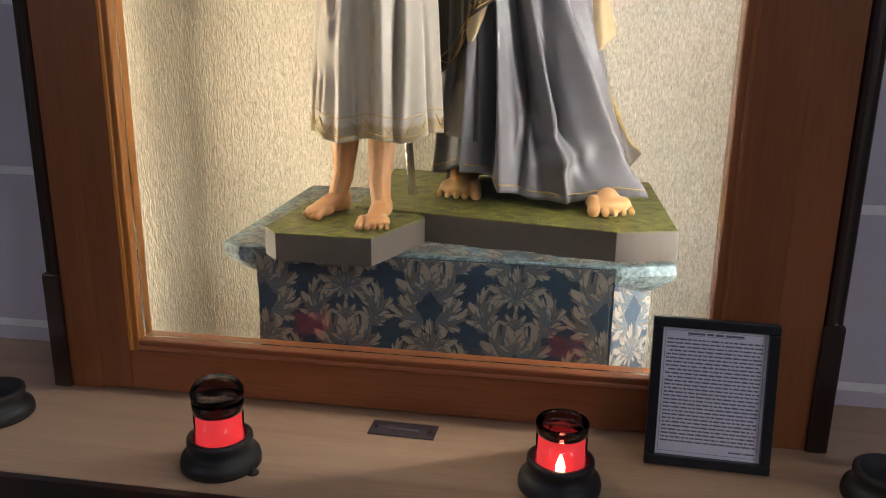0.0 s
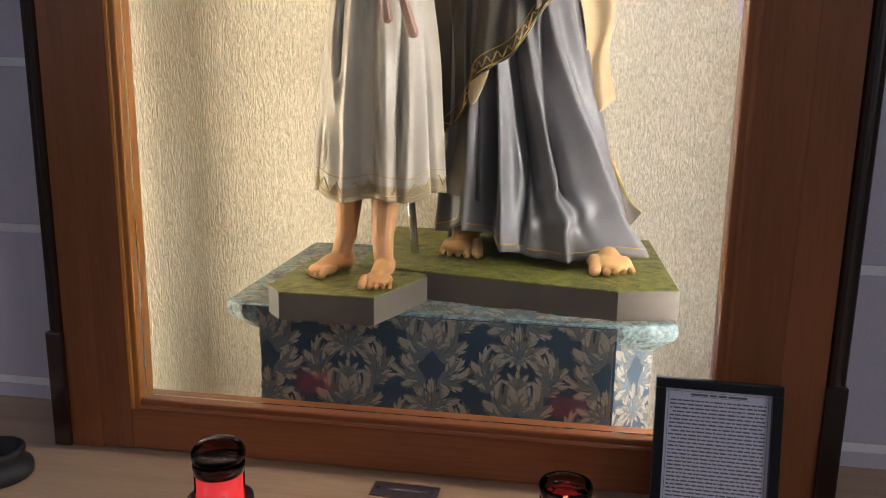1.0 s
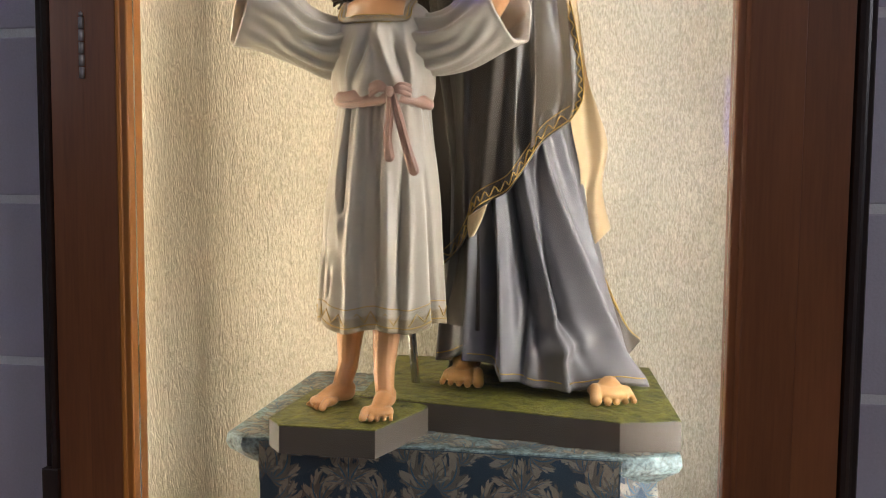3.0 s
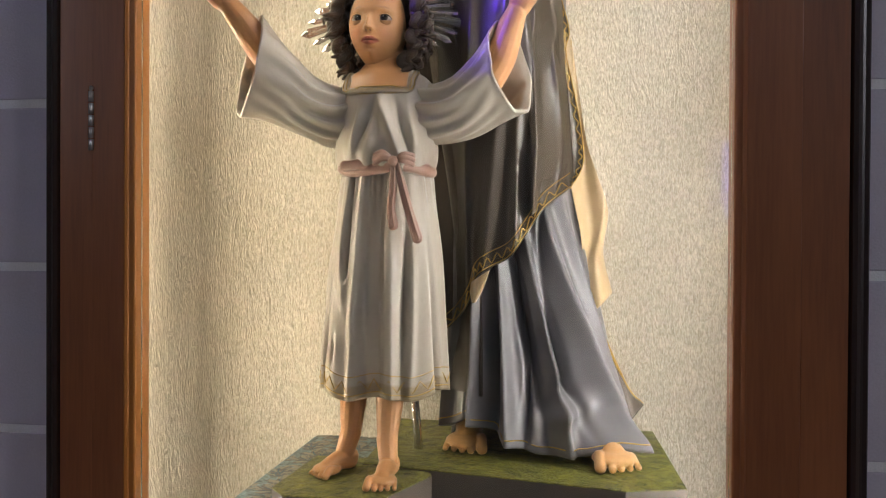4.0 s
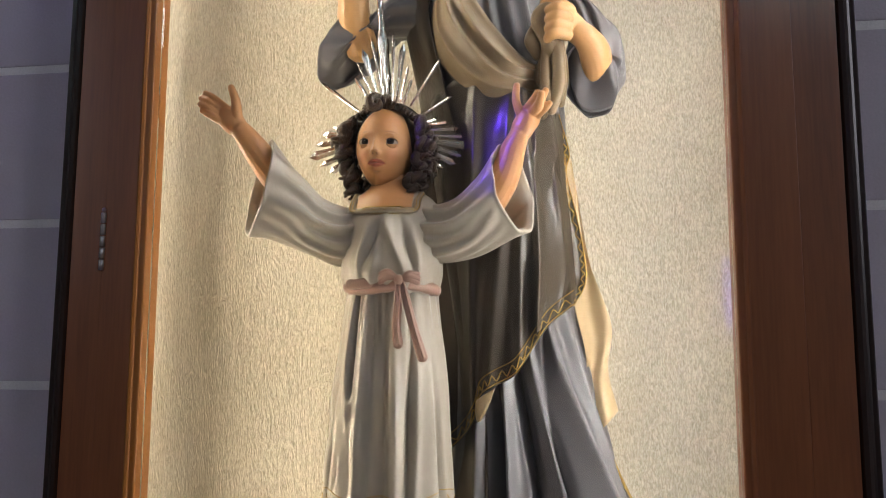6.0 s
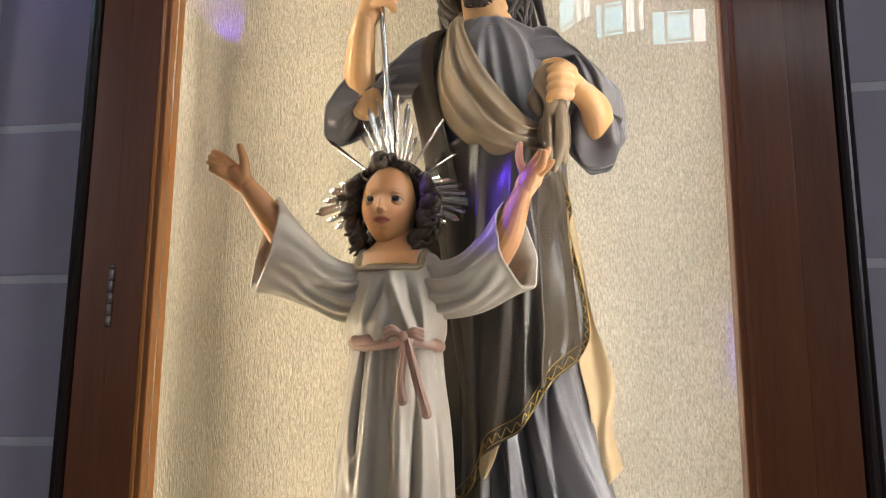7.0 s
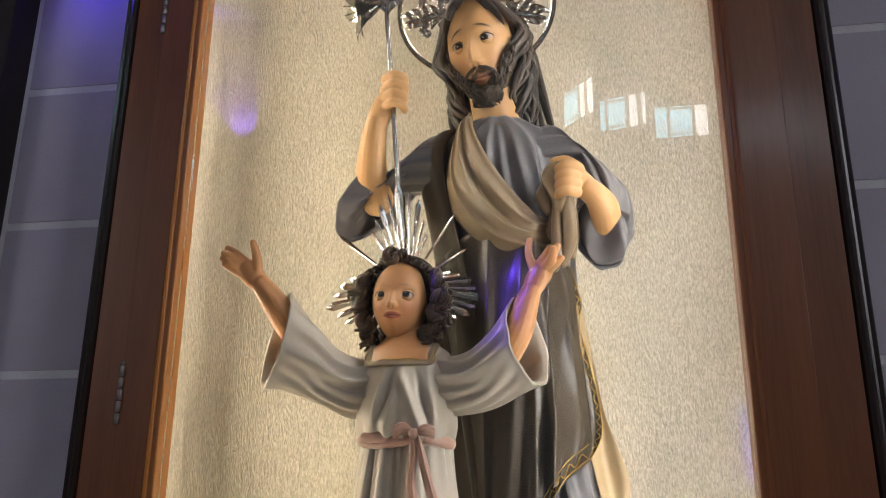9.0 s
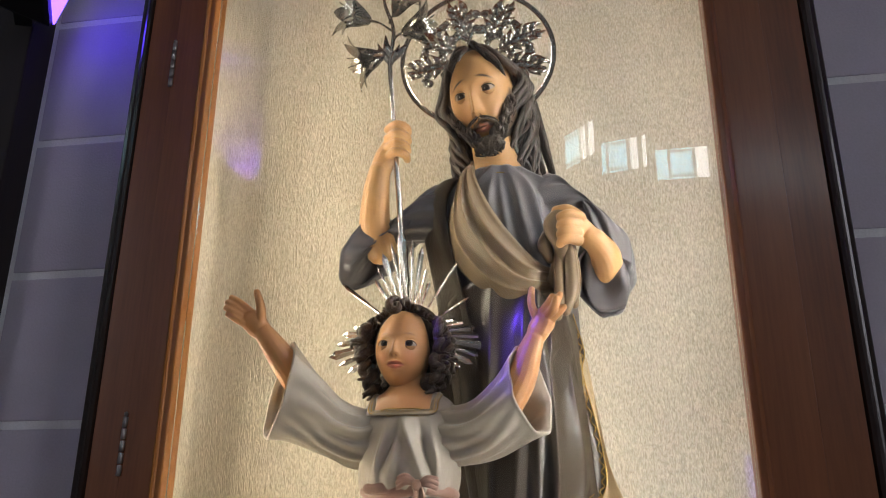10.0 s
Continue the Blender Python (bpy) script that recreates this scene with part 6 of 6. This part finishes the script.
c1 = candle(0.203, -0.198, True, "red votive candle in a stepped black holder on the shelf")
dome = part("glass_dome", turned([(0.035, 0.103), (0.038, 0.110), (0.0375, 0.119), (0.031, 0.129), (0.016, 0.135), (0.002, 0.136)], 40), M_RIM, c1, "clear glass dome", smooth=True)
dome.visible_shadow = False
c2 = candle(0.690, -0.172, True, "burning red votive candle in a stepped black holder")
part("flame", turned([(0.001, 0.060), (0.006, 0.066), (0.0065, 0.074), (0.004, 0.084), (0.001, 0.092)], 16), M_FLAME, c2, "small bright flame", smooth=True).location = (0, -0.0335, -0.022)
candle(-0.214, -0.125, False, "black candle holder without glass beside the case")
candle(1.133, -0.125, False, "black candle holder without glass beside the case")

# ---- framed prayer sheet leaning on the case ----
sheet = holder("picture_frame", (0.900, -0.0805, SHELF), "black framed sheet of small print leaning on the case", "picture frame")
sheet.rotation_euler = (radians(-11.5), 0, radians(-2.0))
FW, FH = 0.176, 0.219
for x0, x1, z0, z1 in ((-FW / 2, FW / 2, 0, 0.0145), (-FW / 2, FW / 2, FH - 0.0145, FH), (-FW / 2, -FW / 2 + 0.0145, 0.0145, FH - 0.0145), (FW / 2 - 0.0145, FW / 2, 0.0145, FH - 0.0145)):
    part("moulding", box(x0, x1, -0.012, 0.006, z0, z1, 0.002), M_FRAME, sheet)
part("backing", box(-FW / 2 + 0.004, FW / 2 - 0.004, 0.001, 0.005, 0.004, FH - 0.004), M_FRAME, sheet)
paper = part("paper", box(-FW / 2 + 0.0145, FW / 2 - 0.0145, -0.002, 0.0008, 0.0145, FH - 0.0145), M_PAPER, sheet, "white printed paper")
rng = random.Random(21)
bm = bmesh.new()


def ink(x0, x1, z0, z1):
    vs = [bm.verts.new(v) for v in ((x0, -0.0024, z0), (x1, -0.0024, z0), (x1, -0.0024, z1), (x0, -0.0024, z1))]
    bm.faces.new(vs)


L, R = -FW / 2 + 0.0215, FW / 2 - 0.0215
x = -0.038
for w in (0.024, 0.010, 0.012, 0.026):
    ink(x, x + w, FH - 0.0245, FH - 0.0215)
    x += w + 0.002
ink(-0.038, 0.042, FH - 0.0262, FH - 0.0257)
z = FH - 0.0335
while z > 0.034:
    x = L + (0.004 if rng.random() < 0.1 else 0)
    while x < R - 0.003:
        w = min(rng.uniform(0.003, 0.012), R - x)
        ink(x, x + w, z, z + 0.0021)
        for k in range(int(w / 0.0035)):
            if rng.random() < 0.45:
                ink(x + k * 0.0035, x + k * 0.0035 + 0.0007, z + 0.0021, z + 0.0032)
        x += w + 0.0016
    z -= 0.0056
ink(R - 0.036, R - 0.018, 0.0245, 0.0265)
ink(R - 0.016, R, 0.0245, 0.0265)
for x0, x1, z0, z1 in ((L - 0.003, R + 0.003, 0.0195, 0.020), (L - 0.003, R + 0.003, FH - 0.0195, FH - 0.019), (L - 0.003, L - 0.0025, 0.0195, FH - 0.019), (R + 0.0025, R + 0.003, 0.0195, FH - 0.019)):
    ink(x0, x1, z0, z1)
part("print", bm, M_INK, paper)

# ---- small plate and a loose screw on the shelf ----
plate = holder("name_plate", (0.443, -0.055, SHELF), "small tarnished metal plate screwed to the shelf", "plate")
plate.rotation_euler = (0, 0, radians(-1.5))
part("sheet_metal", box(-0.053, 0.053, -0.0215, 0.0215, 0.0, 0.003, 0.0012), M_BRASSPLATE, plate)
for s in (-1, 1):
    part("screw", turned([(0.0036, 0.0025), (0.0034, 0.004), (0.0018, 0.0046), (0.0003, 0.0047)], 16, at=(s * 0.043, 0, 0)), M_BLACK, plate, smooth=True)
bm = bmesh.new()
for x0, x1, y0, y1 in ((-0.024, -0.008, -0.002, 0.003), (-0.006, 0.006, -0.002, 0.003), (0.008, 0.024, -0.002, 0.003)):
    box(x0, x1, y0, y1, 0.003, 0.0033, 0, bm)
part("engraving", bm, M_INK, plate)
thing("screw", turned([(0.0085, 0.0), (0.009, 0.002), (0.007, 0.004), (0.004, 0.0045), (0.004, 0.008), (0.0005, 0.0085)], 18, at=(0.258, -0.216, SHELF)), M_BLACK, "small dark screw head lying on the shelf", "screw", smooth=True)

# ---- plant in front of the shelf ----
M_LEAFGREEN = mat("plant_leaf", (0.07, 0.13, 0.03), 0.45, vary=0.35, scale=30)
M_POT = mat("terracotta_pot", (0.22, 0.10, 0.06), 0.8, vary=0.15, scale=20)
M_STALK = mat("plant_stalk", (0.08, 0.10, 0.03), 0.6, vary=0.2)
plant = holder("potted_plant", (-0.12, -0.48, 0.0), "green leafy plant in a tall pot before the shelf", "plant")
part("pot", turned([(0.11, 0.0), (0.12, 0.01), (0.15, 0.45), (0.165, 0.46), (0.165, 0.50), (0.148, 0.50), (0.14, 0.47)], 36), M_POT, plant, smooth=True)
rng = random.Random(5)
for k in range(22):
    a, rr, zz = rng.uniform(0, 6.28), rng.uniform(0.02, 0.13), rng.uniform(0.66, 0.82)
    tip = Vector((rr * math.cos(a), rr * math.sin(a), zz))
    c = Clay()
    c.tube([(0.03 * math.cos(a), 0.03 * math.sin(a), 0.45), (rr * 0.4 * math.cos(a), rr * 0.4 * math.sin(a), zz * 0.8), tuple(tip)], [0.003, 0.0025, 0.002], 0, (1, 1, 1), 6, 4)
    st = new("stalk", c.mesh("stalk", [M_STALK]))
    st.parent = plant
    bm = bmesh.new()
    d = Vector((math.cos(a), math.sin(a), 0.25)).normalized()
    s = d.cross(Vector((0, 0, 1))).normalized()
    rows = [[bm.verts.new(tip + d * 0.085 * q - Vector((0, 0, 0.03 * q * q)) + s * v * 0.026 * math.sin(math.pi * min(1, q * 0.93 + 0.06)) + Vector((0, 0, 0.006 * abs(v)))) for v in (-1, 0, 1)] for q in (0, 0.2, 0.4, 0.6, 0.8, 1)]
    for r0, r1 in zip(rows, rows[1:]):
        for i in range(2):
            bm.faces.new((r0[i], r0[i + 1], r1[i + 1], r1[i]))
    part("leaf", bm, M_LEAFGREEN, plant, smooth=True)

# ---- the blocks of the wall, last ----
BLOCK_W, BLOCK_H, GAP = 0.61, 0.307, 0.016
bb = box(0, BLOCK_W - GAP, 0, 0.014, 0, BLOCK_H - GAP, 0.003)
block_mesh = finish("block", bb, M_BLOCK)


def block(x0, x1, z0):
    if x1 - x0 < 0.02:
        return
    if abs(x1 - x0 - (BLOCK_W - GAP)) < 1e-4:
        ob = new("block", block_mesh)
    else:
        ob = new("block", finish("block", box(0, x1 - x0, 0, 0.014, 0, BLOCK_H - GAP, 0.003), M_BLOCK))
    ob.location = (x0, WALL, z0)
    ob.parent = wall


for row in range(8):
    z0 = 0.985 + GAP / 2 + row * BLOCK_H - BLOCK_H
    for side, lo, hi, start in (("w", -0.517, -0.187, -1.117), ("e", 1.088, 2.6, 1.088)):
        x = start + (0.3 if row % 2 and side == "e" else 0)
        if side == "w":
            block(max(-0.505, lo), hi, z0)
            continue
        if x > lo:
            block(lo, x - GAP, z0)
        while x < hi:
            block(x, min(x + BLOCK_W - GAP, hi), z0)
            x += BLOCK_W
